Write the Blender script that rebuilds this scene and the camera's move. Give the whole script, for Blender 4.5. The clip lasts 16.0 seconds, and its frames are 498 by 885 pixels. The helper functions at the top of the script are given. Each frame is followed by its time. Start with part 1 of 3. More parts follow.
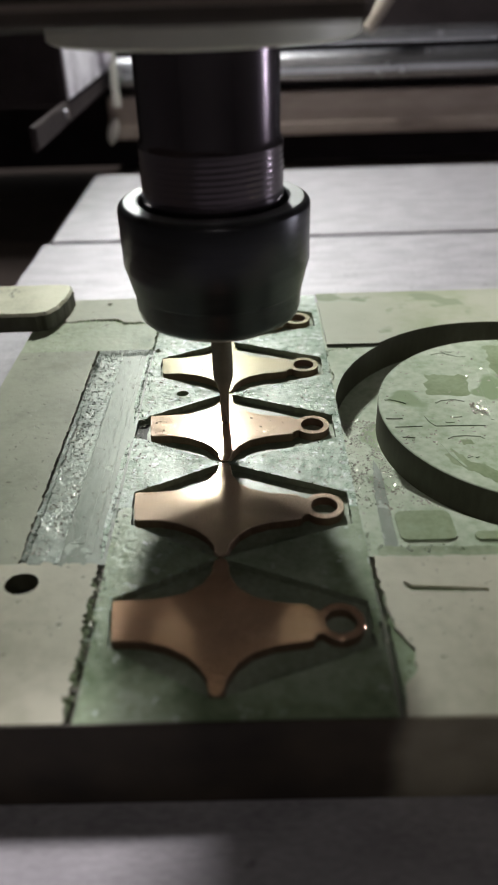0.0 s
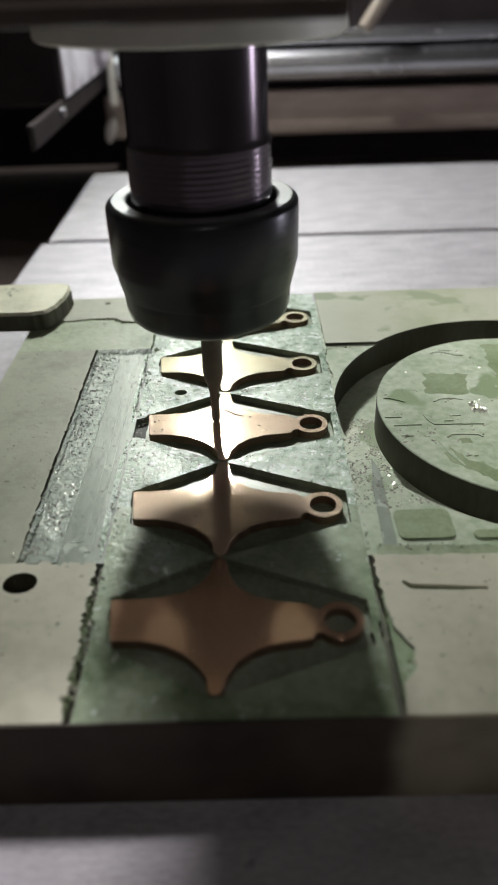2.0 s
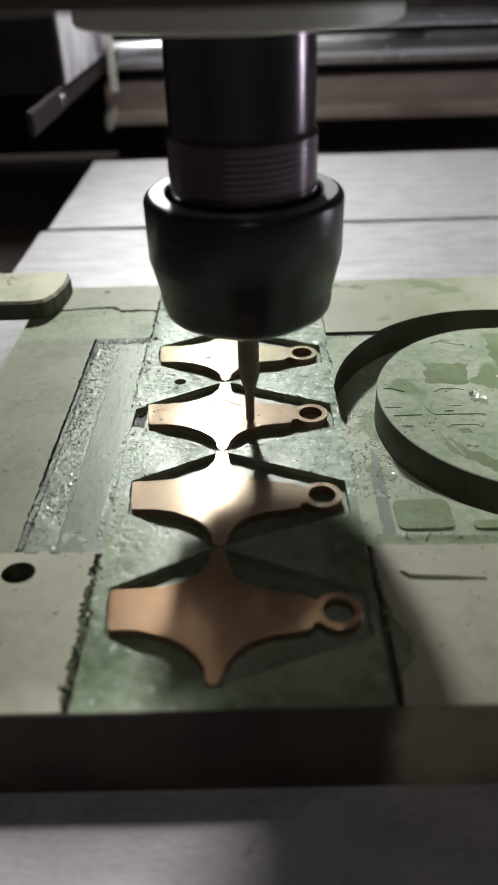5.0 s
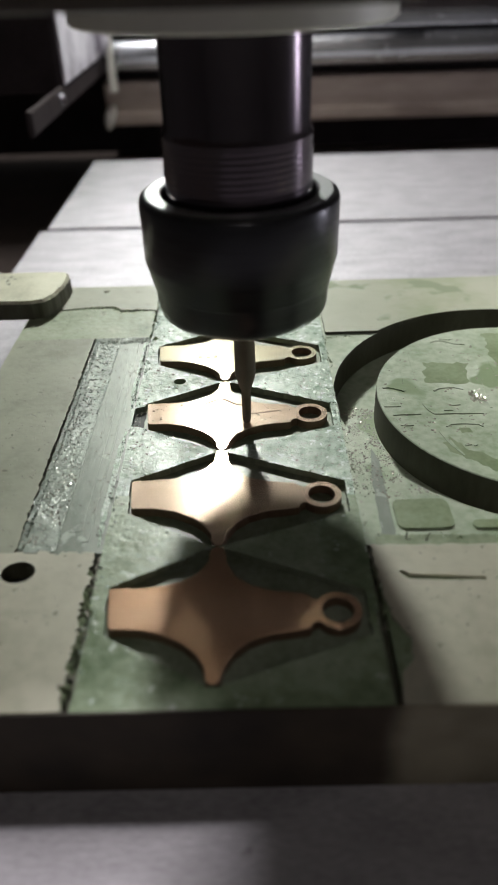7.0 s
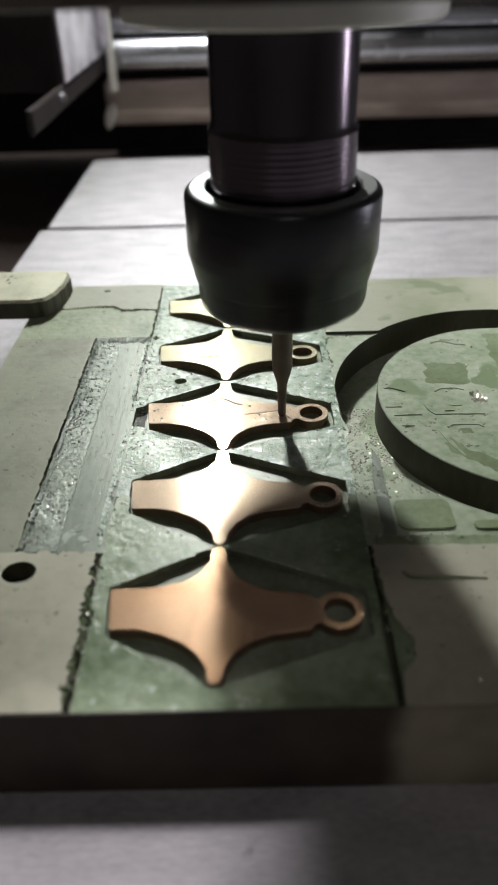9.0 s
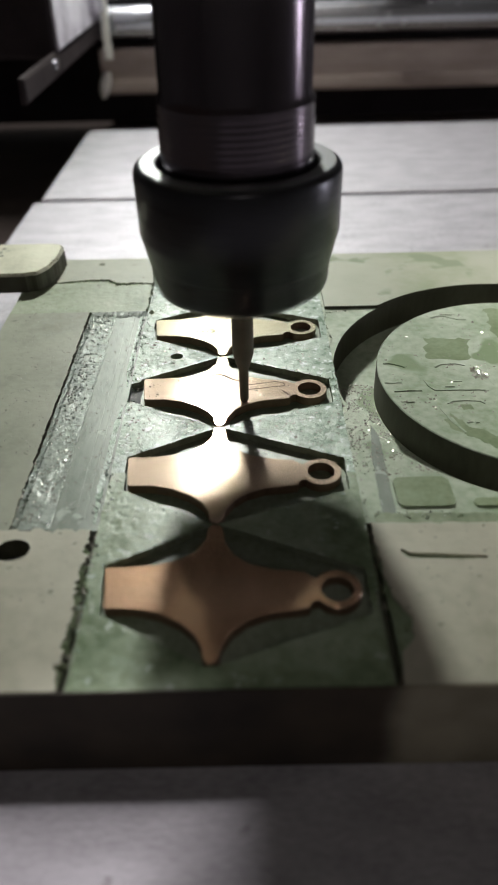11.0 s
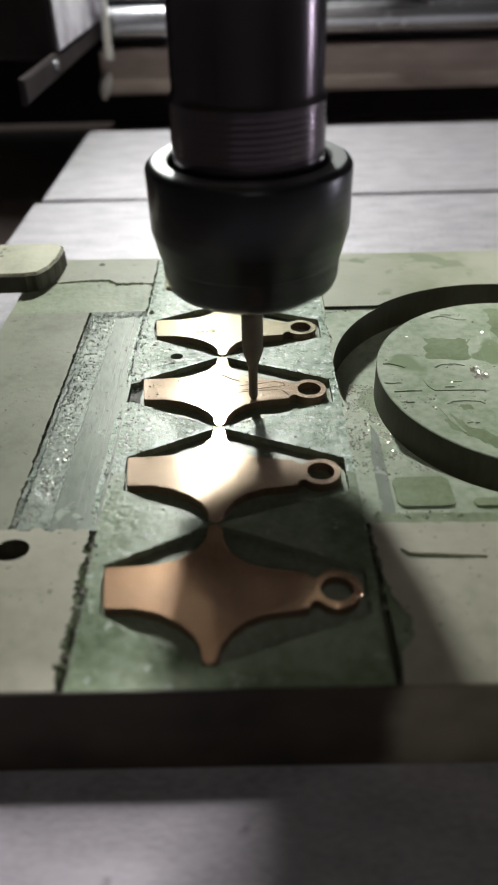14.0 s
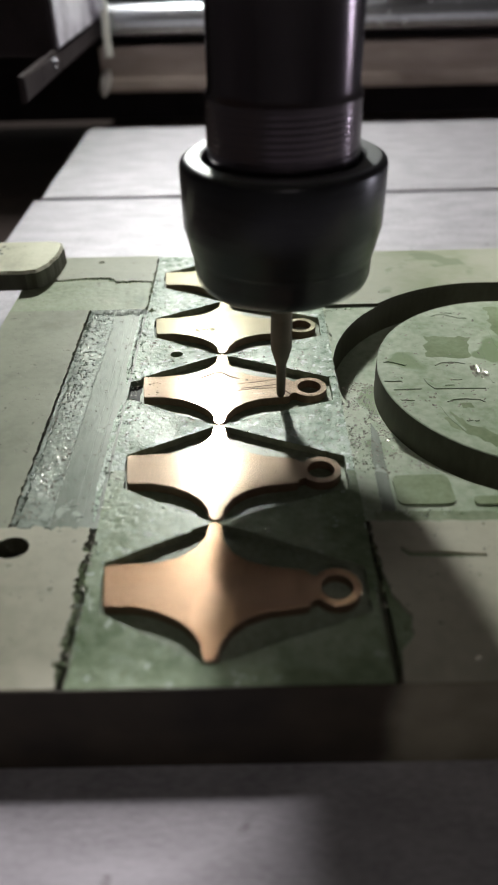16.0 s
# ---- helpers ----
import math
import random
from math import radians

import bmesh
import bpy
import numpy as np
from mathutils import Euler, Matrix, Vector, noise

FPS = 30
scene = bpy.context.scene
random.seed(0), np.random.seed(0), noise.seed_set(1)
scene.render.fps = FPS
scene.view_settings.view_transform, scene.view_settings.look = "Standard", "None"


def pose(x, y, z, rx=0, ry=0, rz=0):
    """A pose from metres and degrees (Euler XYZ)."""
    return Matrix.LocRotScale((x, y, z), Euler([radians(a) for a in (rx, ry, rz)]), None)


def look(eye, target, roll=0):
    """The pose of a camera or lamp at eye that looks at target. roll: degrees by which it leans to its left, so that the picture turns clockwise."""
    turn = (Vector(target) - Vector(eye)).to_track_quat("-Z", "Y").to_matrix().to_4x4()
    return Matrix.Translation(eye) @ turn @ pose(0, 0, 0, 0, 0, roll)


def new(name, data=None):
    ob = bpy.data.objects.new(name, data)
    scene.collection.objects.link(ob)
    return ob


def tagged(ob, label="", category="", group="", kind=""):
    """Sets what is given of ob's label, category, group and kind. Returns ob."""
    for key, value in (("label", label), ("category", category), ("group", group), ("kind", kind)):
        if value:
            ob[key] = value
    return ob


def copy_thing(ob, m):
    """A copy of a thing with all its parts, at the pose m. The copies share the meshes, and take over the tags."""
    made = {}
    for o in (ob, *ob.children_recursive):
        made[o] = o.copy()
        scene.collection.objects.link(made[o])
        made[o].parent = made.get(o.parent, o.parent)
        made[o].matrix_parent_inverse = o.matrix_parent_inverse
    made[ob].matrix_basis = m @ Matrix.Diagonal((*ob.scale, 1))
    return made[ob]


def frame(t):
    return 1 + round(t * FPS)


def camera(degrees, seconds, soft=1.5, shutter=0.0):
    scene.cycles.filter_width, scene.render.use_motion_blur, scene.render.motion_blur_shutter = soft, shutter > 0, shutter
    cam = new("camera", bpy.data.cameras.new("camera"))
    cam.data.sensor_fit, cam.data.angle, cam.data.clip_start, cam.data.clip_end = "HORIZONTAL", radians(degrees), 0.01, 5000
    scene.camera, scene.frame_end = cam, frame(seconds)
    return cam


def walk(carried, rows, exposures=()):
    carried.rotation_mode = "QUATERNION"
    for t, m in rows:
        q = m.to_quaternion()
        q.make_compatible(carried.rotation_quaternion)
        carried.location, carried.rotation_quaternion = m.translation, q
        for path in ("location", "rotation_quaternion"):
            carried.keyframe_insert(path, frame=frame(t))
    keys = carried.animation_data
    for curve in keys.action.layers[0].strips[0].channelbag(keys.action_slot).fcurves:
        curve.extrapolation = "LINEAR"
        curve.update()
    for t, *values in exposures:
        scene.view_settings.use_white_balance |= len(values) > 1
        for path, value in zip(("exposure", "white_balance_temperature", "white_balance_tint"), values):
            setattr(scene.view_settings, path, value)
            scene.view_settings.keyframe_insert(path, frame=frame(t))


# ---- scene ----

MM = 0.001
cam = camera(38.866, 16.0, soft=0.75, shutter=0.4)
cam.data.dof.use_dof = True
cam.data.dof.focus_distance = 0.124
cam.data.dof.aperture_fstop = 28.0

PATH = [
    (0, look((0.00303, -0.10565, 0.06694), (0.00177, -0.00648, -0.00061), -1.878)),
    (0.5, look((0.00301, -0.10579, 0.06708), (0.00175, -0.00660, -0.00044), -1.800)),
    (1, look((0.00283, -0.10555, 0.06667), (0.00164, -0.00633, -0.00081), -1.775)),
    (1.5, look((0.00303, -0.10562, 0.06685), (0.00177, -0.00641, -0.00065), -1.879)),
    (2, look((0.00294, -0.10556, 0.06680), (0.00200, -0.00646, -0.00087), -1.846)),
    (2.5, look((0.00315, -0.10566, 0.06700), (0.00244, -0.00681, -0.00104), -1.905)),
    (3, look((0.00316, -0.10536, 0.06663), (0.00234, -0.00680, -0.00182), -1.846)),
    (3.5, look((0.00352, -0.10531, 0.06684), (0.00219, -0.00696, -0.00190), -1.974)),
    (4, look((0.00340, -0.10530, 0.06680), (0.00217, -0.00706, -0.00211), -1.842)),
    (6.5, look((0.00324, -0.10505, 0.06650), (0.00208, -0.00714, -0.00287), -1.863)),
    (7, look((0.00330, -0.10524, 0.06661), (0.00214, -0.00719, -0.00256), -1.864)),
    (7.5, look((0.00321, -0.10506, 0.06652), (0.00213, -0.00704, -0.00270), -1.758)),
    (8, look((0.00319, -0.10518, 0.06655), (0.00211, -0.00709, -0.00257), -1.723)),
    (8.5, look((0.00309, -0.10501, 0.06658), (0.00213, -0.00725, -0.00300), -1.696)),
    (9, look((0.00293, -0.10511, 0.06662), (0.00199, -0.00712, -0.00263), -1.649)),
    (11.5, look((0.00299, -0.10358, 0.06544), (0.00243, -0.00820, -0.00738), -1.447)),
    (12, look((0.00287, -0.10358, 0.06543), (0.00235, -0.00813, -0.00729), -1.421)),
    (12.5, look((0.00279, -0.10350, 0.06525), (0.00228, -0.00823, -0.00771), -1.361)),
    (13, look((0.00291, -0.10351, 0.06527), (0.00223, -0.00815, -0.00759), -1.396)),
    (13.5, look((0.00298, -0.10363, 0.06548), (0.00227, -0.00818, -0.00723), -1.435)),
    (14, look((0.00313, -0.10375, 0.06541), (0.00240, -0.00800, -0.00693), -1.507)),
    (14.5, look((0.00314, -0.10383, 0.06550), (0.00258, -0.00814, -0.00690), -1.577)),
    (15, look((0.00297, -0.10376, 0.06549), (0.00255, -0.00828, -0.00719), -1.446)),
    (15.5, look((0.00300, -0.10371, 0.06559), (0.00255, -0.00824, -0.00710), -1.497)),
    (16, look((0.00301, -0.10372, 0.06537), (0.00240, -0.00816, -0.00722), -1.417)),
]

walk(cam, PATH)

# ---------------------------------------------------------------- world and light
world = bpy.data.worlds.new("workshop_air")
scene.world = world
world.use_nodes = True
world.node_tree.nodes["Background"].inputs[0].default_value = (0.8, 0.85, 1.0, 1)
world.node_tree.nodes["Background"].inputs[1].default_value = 0.03


def lamp(name, eye, target, size, watts, colour, size_y=None):
    data = bpy.data.lights.new(name, "AREA")
    data.shape = "RECTANGLE"
    data.size, data.size_y = size, size_y or size
    data.energy, data.color = watts, colour
    ob = new(name, data)
    ob.matrix_world = look(eye, target)
    return ob


# the LED work lamp clamped behind the spindle and the ceiling tube
lamp("led_work_lamp", (-0.025, 0.262, 0.201), (0.0, -0.01, 0), 0.021, 1.05, (0.95, 0.985, 0.91), 0.034)
lamp("ceiling_tube", (-0.155, 0.23, 0.95), (0.0, 0.0, 0), 0.20, 4.2, (1.0, 0.95, 0.96), 0.045)
# added low lamp, only for the highlight on the shaft's right
lamp("side_window", (0.55, 0.13, 0.0), (0.0, 0.0, 0.04), 0.026, 0.5, (0.91, 0.89, 1.0), 0.13)
# added fill lamps, overhead and in front, without a seen source
lamp("room_light", (0.02, -0.25, 1.25), (0.0, 0.0, 0), 0.12, 0.55, (1.0, 0.94, 0.89))
lamp("front_window", (0.07, -0.78, 0.55), (0.0, 0.0, 0), 0.14, 0.22, (1.0, 0.90, 0.84))


# ---------------------------------------------------------------- materials
def nodes_of(name):
    mat = bpy.data.materials.new(name)
    mat.use_nodes = True
    tree = mat.node_tree
    bsdf = tree.nodes["Principled BSDF"]
    return mat, tree, bsdf


def mottled(name, colours, scale, rough=(0.5, 0.7), metal=0.0, bump=0.0, bump_scale=900.0, stretch=(1, 1, 1), fine=0.35, spec=0.5,
            speck=None, relief=0.00012, brushed=0.0, uneven=False, scuffed=None):
    """Noise-mottled surface: colours mixed at two scales, with fine relief. Scales are per metre."""
    mat, tree, bsdf = nodes_of(name)
    nd, ln = tree.nodes, tree.links
    tc = nd.new("ShaderNodeTexCoord")
    mp = nd.new("ShaderNodeMapping")
    mp.inputs["Scale"].default_value = stretch
    ln.new(tc.outputs["Object"], mp.inputs[0])
    n1 = nd.new("ShaderNodeTexNoise")
    n1.inputs["Scale"].default_value, n1.inputs["Detail"].default_value = scale, 6
    n2 = nd.new("ShaderNodeTexNoise")
    n2.inputs["Scale"].default_value, n2.inputs["Detail"].default_value = scale * 9, 4
    ln.new(mp.outputs[0], n1.inputs[0])
    ln.new(mp.outputs[0], n2.inputs[0])
    mx = nd.new("ShaderNodeMath")
    mx.operation = "MULTIPLY_ADD"
    mx.inputs[1].default_value = fine
    ln.new(n2.outputs[0], mx.inputs[0])
    sc = nd.new("ShaderNodeMath")
    sc.operation = "MULTIPLY"
    sc.inputs[1].default_value = 1 - fine
    ln.new(n1.outputs[0], sc.inputs[0])
    ln.new(sc.outputs[0], mx.inputs[2])
    ramp = nd.new("ShaderNodeValToRGB")
    el = ramp.color_ramp.elements
    for i, c in enumerate(colours):
        pos = 0.32 + 0.36 * i / (len(colours) - 1)
        e = el[i] if i < 2 else el.new(pos)
        e.position, e.color = pos, (*c, 1)
    ln.new(mx.outputs[0], ramp.inputs[0])
    out = ramp.outputs[0]
    if speck:
        n3 = nd.new("ShaderNodeTexNoise")
        n3.inputs["Scale"].default_value, n3.inputs["Detail"].default_value = speck[1], 3
        ln.new(tc.outputs["Object"], n3.inputs[0])
        r3 = nd.new("ShaderNodeValToRGB")
        r3.color_ramp.elements[0].position, r3.color_ramp.elements[1].position = speck[2], speck[2] + 0.04
        ln.new(n3.outputs[0], r3.inputs[0])
        mix = nd.new("ShaderNodeMix")
        mix.data_type = "RGBA"
        mix.inputs[7].default_value = (*speck[0], 1)
        ln.new(r3.outputs[0], mix.inputs[0])
        ln.new(out, mix.inputs[6])
        out = mix.outputs[2]
    ln.new(out, bsdf.inputs["Base Color"])
    rr = nd.new("ShaderNodeMapRange")
    rr.inputs["To Min"].default_value, rr.inputs["To Max"].default_value = rough
    ln.new(n2.outputs[0], rr.inputs[0])
    if scuffed:
        # fine scuff lines, duller than the brushed metal between them
        n4 = nd.new("ShaderNodeTexNoise")
        n4.inputs["Scale"].default_value, n4.inputs["Detail"].default_value = 32000, 1
        ln.new(mp.outputs[0], n4.inputs[0])
        sr = nd.new("ShaderNodeMapRange")
        sr.inputs["From Min"].default_value, sr.inputs["From Max"].default_value = scuffed[1], scuffed[1] + 0.07
        sr.inputs["To Max"].default_value = scuffed[0]
        ln.new(n4.outputs[0], sr.inputs[0])
        top = nd.new("ShaderNodeMath")
        top.operation = "MAXIMUM"
        ln.new(rr.outputs[0], top.inputs[0])
        ln.new(sr.outputs[0], top.inputs[1])
        ln.new(top.outputs[0], bsdf.inputs["Roughness"])
    else:
        ln.new(rr.outputs[0], bsdf.inputs["Roughness"])
    bsdf.inputs["Metallic"].default_value = metal
    bsdf.inputs["Specular IOR Level"].default_value = spec
    if brushed:
        along = nd.new("ShaderNodeCombineXYZ")
        along.inputs[1].default_value = 1.0
        ln.new(along.outputs[0], bsdf.inputs["Tangent"])
        bsdf.inputs["Anisotropic"].default_value = brushed
    if bump:
        nb = nd.new("ShaderNodeTexNoise")
        nb.inputs["Scale"].default_value, nb.inputs["Detail"].default_value = bump_scale, 4
        ln.new(mp.outputs[0], nb.inputs[0])
        bp = nd.new("ShaderNodeBump")
        bp.inputs["Strength"].default_value, bp.inputs["Distance"].default_value = bump, relief
        if uneven:
            # relief strong in some patches and worn smooth in others
            nb.inputs["Detail"].default_value, nb.inputs["Roughness"].default_value = 5, 0.6
            nb.inputs["Distortion"].default_value = 0.6
            patches = nd.new("ShaderNodeTexNoise")
            patches.inputs["Scale"].default_value, patches.inputs["Detail"].default_value = 170, 4
            ln.new(tc.outputs["Object"], patches.inputs[0])
            rp = nd.new("ShaderNodeMapRange")
            rp.inputs["From Min"].default_value, rp.inputs["From Max"].default_value = 0.36, 0.60
            rp.inputs["To Min"].default_value, rp.inputs["To Max"].default_value = bump * 0.35, bump
            ln.new(patches.outputs[0], rp.inputs[0])
            ln.new(rp.outputs[0], bp.inputs["Strength"])
        ln.new(nb.outputs[0], bp.inputs["Height"])
        ln.new(bp.outputs[0], bsdf.inputs["Normal"])
    return mat


# front lands' warmer paint, made paler to stand in for missing light
LIT_PAINT = mottled("lit_worn_paint", [(0.36, 0.345, 0.265), (0.49, 0.465, 0.375), (0.555, 0.53, 0.435)], 55, (0.42, 0.62), bump=0.45, bump_scale=600, fine=0.3,
                   speck=((0.19, 0.18, 0.13), 700, 0.68))
PAINT = mottled("worn_grey_green_paint", [(0.215, 0.23, 0.165), (0.315, 0.325, 0.25), (0.37, 0.375, 0.295)], 55, (0.42, 0.62), bump=0.45, bump_scale=600, fine=0.3,
                speck=((0.15, 0.15, 0.11), 800, 0.69))
STAIN = mottled("stained_green_paint", [(0.15, 0.20, 0.11), (0.27, 0.315, 0.205), (0.37, 0.40, 0.30)], 110, (0.38, 0.6), bump=0.9, bump_scale=700, speck=((0.07, 0.08, 0.05), 420, 0.68))
# dark and paler copy of one plate edge, shade put into the colour
EDGE = mottled("shaded_plate_edge", [(0.026, 0.018, 0.011), (0.048, 0.036, 0.022), (0.085, 0.066, 0.045)], 50, (0.5, 0.75), bump=0.4, bump_scale=500, stretch=(0.4, 1, 1), speck=((0.015, 0.011, 0.008), 120, 0.62))
SIDE = mottled("lit_worn_edge", [(0.25, 0.23, 0.16), (0.34, 0.31, 0.23), (0.42, 0.39, 0.30)], 60, (0.5, 0.75), bump=0.4, bump_scale=500, stretch=(0.4, 1, 1))
OLIVE = mottled("oily_olive_wax", [(0.10, 0.155, 0.07), (0.245, 0.315, 0.195), (0.44, 0.51, 0.39)], 70, (0.2, 0.5), bump=0.8, bump_scale=600, relief=0.00026, uneven=True, speck=((0.46, 0.52, 0.44), 400, 0.63))
PATCHY = mottled("patchy_green_paint", [(0.24, 0.28, 0.16), (0.40, 0.41, 0.32), (0.45, 0.46, 0.38)], 38, (0.42, 0.62), bump=0.3, bump_scale=500, fine=0.15,
                 speck=((0.24, 0.28, 0.18), 70, 0.60))
GREEN = mottled("scraped_green_wax", [(0.13, 0.21, 0.135), (0.35, 0.45, 0.36), (0.66, 0.74, 0.70)], 75, (0.15, 0.46), fine=0.45, bump=1.0, bump_scale=900, relief=0.00032, uneven=True, speck=((0.68, 0.75, 0.72), 700, 0.61))
WET = mottled("oily_green_floor", [(0.15, 0.19, 0.115), (0.24, 0.28, 0.20), (0.35, 0.385, 0.30)], 120, (0.25, 0.5), bump=0.6, bump_scale=900)
MILLED = mottled("milled_grey_floor", [(0.16, 0.19, 0.155), (0.225, 0.255, 0.215), (0.33, 0.36, 0.32)], 110, (0.26, 0.5), bump=0.7, bump_scale=600, stretch=(1, 0.4, 1), metal=0.1, fine=0.3, uneven=True, speck=((0.40, 0.43, 0.39), 300, 0.66))
ROUGHM = mottled("chip_covered_floor", [(0.18, 0.215, 0.18), (0.28, 0.32, 0.28), (0.46, 0.50, 0.46)], 120, (0.15, 0.45), bump=0.75, bump_scale=850, metal=0.1, relief=0.0003, uneven=True)
RIGHTM = mottled("milled_green_land", [(0.24, 0.315, 0.19), (0.42, 0.48, 0.365), (0.56, 0.61, 0.51)], 80, (0.28, 0.55), fine=0.42, bump=0.8, bump_scale=450, relief=0.0002, uneven=True, speck=((0.23, 0.30, 0.17), 70, 0.60))
DEEP = mottled("deep_green_coating", [(0.15, 0.20, 0.10), (0.23, 0.285, 0.165), (0.31, 0.365, 0.24)], 140, (0.3, 0.5), bump=0.5, bump_scale=600)
BRASS = mottled("brushed_pale_brass", [(0.74, 0.56, 0.41), (0.82, 0.635, 0.48), (0.88, 0.70, 0.55)], 110, (0.08, 0.11), metal=0.5, bump=0.05, bump_scale=2600, stretch=(0.12, 1, 1), relief=0.00002, brushed=0.62,
                speck=((0.40, 0.24, 0.15), 300, 0.74), scuffed=(0.6, 0.53))
COPPER = mottled("brushed_copper", [(0.78, 0.47, 0.29), (0.86, 0.55, 0.36), (0.91, 0.62, 0.43)], 110, (0.09, 0.13), metal=0.8, bump=0.05, bump_scale=2600, stretch=(0.12, 1, 1), relief=0.00002, brushed=0.62,
                 speck=((0.36, 0.20, 0.12), 300, 0.74), scuffed=(0.5, 0.52))
# cut brass sides, browned to carry the shade that lies on them
SHADED_BRASS = mottled("shaded_cut_brass", [(0.15, 0.095, 0.06), (0.25, 0.165, 0.11)], 300, (0.45, 0.6), metal=0.2, stretch=(1, 1, 0.3))
GOLD = mottled("brushed_yellow_brass", [(0.72, 0.64, 0.44), (0.79, 0.72, 0.52), (0.85, 0.79, 0.60)], 110, (0.10, 0.14), metal=0.5, bump=0.05, bump_scale=2600, stretch=(0.12, 1, 1), relief=0.00003, brushed=0.6, scuffed=(0.6, 0.54))
STEEL = mottled("ground_steel_bed", [(0.30, 0.285, 0.31), (0.42, 0.405, 0.435), (0.53, 0.515, 0.55)], 200, (0.48, 0.62), metal=0.5, bump=0.5, bump_scale=1500, stretch=(0.4, 1, 1), fine=0.5, speck=((0.30, 0.28, 0.30), 200, 0.68))
RAIL = mottled("polished_rail_steel", [(0.45, 0.46, 0.5), (0.6, 0.61, 0.65)], 30, (0.26, 0.28), metal=1.0)
BLACK = mottled("black_oxide_steel", [(0.040, 0.040, 0.046), (0.055, 0.055, 0.063)], 120, (0.25, 0.31), metal=0.7)
SHAFT = mottled("dark_hardened_steel", [(0.115, 0.095, 0.112), (0.16, 0.135, 0.155)], 80, (0.17, 0.23), metal=0.9)
LIT_STEEL = mottled("lit_grey_steel", [(0.12, 0.12, 0.135), (0.17, 0.17, 0.185)], 200, (0.35, 0.5), metal=0.4)
CARBIDE = mottled("dull_carbide", [(0.12, 0.095, 0.08), (0.17, 0.135, 0.115)], 300, (0.42, 0.55), metal=0.6)
CHIP = mottled("bright_metal_chips", [(0.62, 0.60, 0.50), (0.85, 0.83, 0.75)], 500, (0.15, 0.3), metal=0.45)
CAST = mottled("black_painted_casting", [(0.022, 0.017, 0.018), (0.036, 0.029, 0.030)], 60, (0.6, 0.8), bump=0.3, bump_scale=300, spec=0.08)
HOUSE = mottled("brown_black_housing", [(0.07, 0.056, 0.048), (0.115, 0.094, 0.08)], 60, (0.4, 0.6), bump=0.2, bump_scale=300)
BROWN = mottled("oiled_brown_beam", [(0.20, 0.155, 0.135), (0.34, 0.275, 0.245), (0.46, 0.39, 0.35)], 30, (0.4, 0.6), metal=0.3, stretch=(0.2, 1, 1), bump=0.3, bump_scale=120)
PALE = mottled("pale_anodised_metal", [(0.78, 0.77, 0.72), (0.88, 0.87, 0.82)], 60, (0.4, 0.55), metal=0.0)
LILAC = mottled("smeared_lit_face", [(0.14, 0.125, 0.15), (0.50, 0.47, 0.53), (0.92, 0.89, 0.95)], 45, (0.35, 0.6), metal=0.2, bump=0.12, bump_scale=90, stretch=(1, 1, 0.6))
HOSEM = mottled("dull_beige_rubber", [(0.20, 0.165, 0.135), (0.28, 0.23, 0.19)], 80, (0.5, 0.7))
WHITE = mottled("whitish_plastic", [(0.66, 0.64, 0.58), (0.80, 0.78, 0.72)], 80, (0.4, 0.6))
CLAMPM = mottled("pitted_zinc_clamp", [(0.46, 0.45, 0.35), (0.60, 0.585, 0.47), (0.68, 0.66, 0.55)], 130, (0.35, 0.55), metal=0.3, bump=0.8, bump_scale=700, speck=((0.12, 0.12, 0.09), 350, 0.68))
# near-black floor colour standing in for shade down holes, slot and notch
VOID = mottled("shade_black_hole", [(0.010, 0.010, 0.008), (0.02, 0.02, 0.016)], 200, (0.5, 0.7))
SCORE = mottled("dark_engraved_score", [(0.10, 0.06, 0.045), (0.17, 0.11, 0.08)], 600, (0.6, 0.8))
# core tone darkened to carry the shade of upright walls and crevices
SHADED = mottled("shaded_cut_core", [(0.058, 0.056, 0.037), (0.09, 0.088, 0.06), (0.13, 0.13, 0.092)], 120, (0.5, 0.7), bump=0.3, bump_scale=500, stretch=(1, 1, 0.3))
WALLM = mottled("dim_workshop_wall", [(0.10, 0.10, 0.10), (0.14, 0.14, 0.13)], 4, (0.7, 0.9))


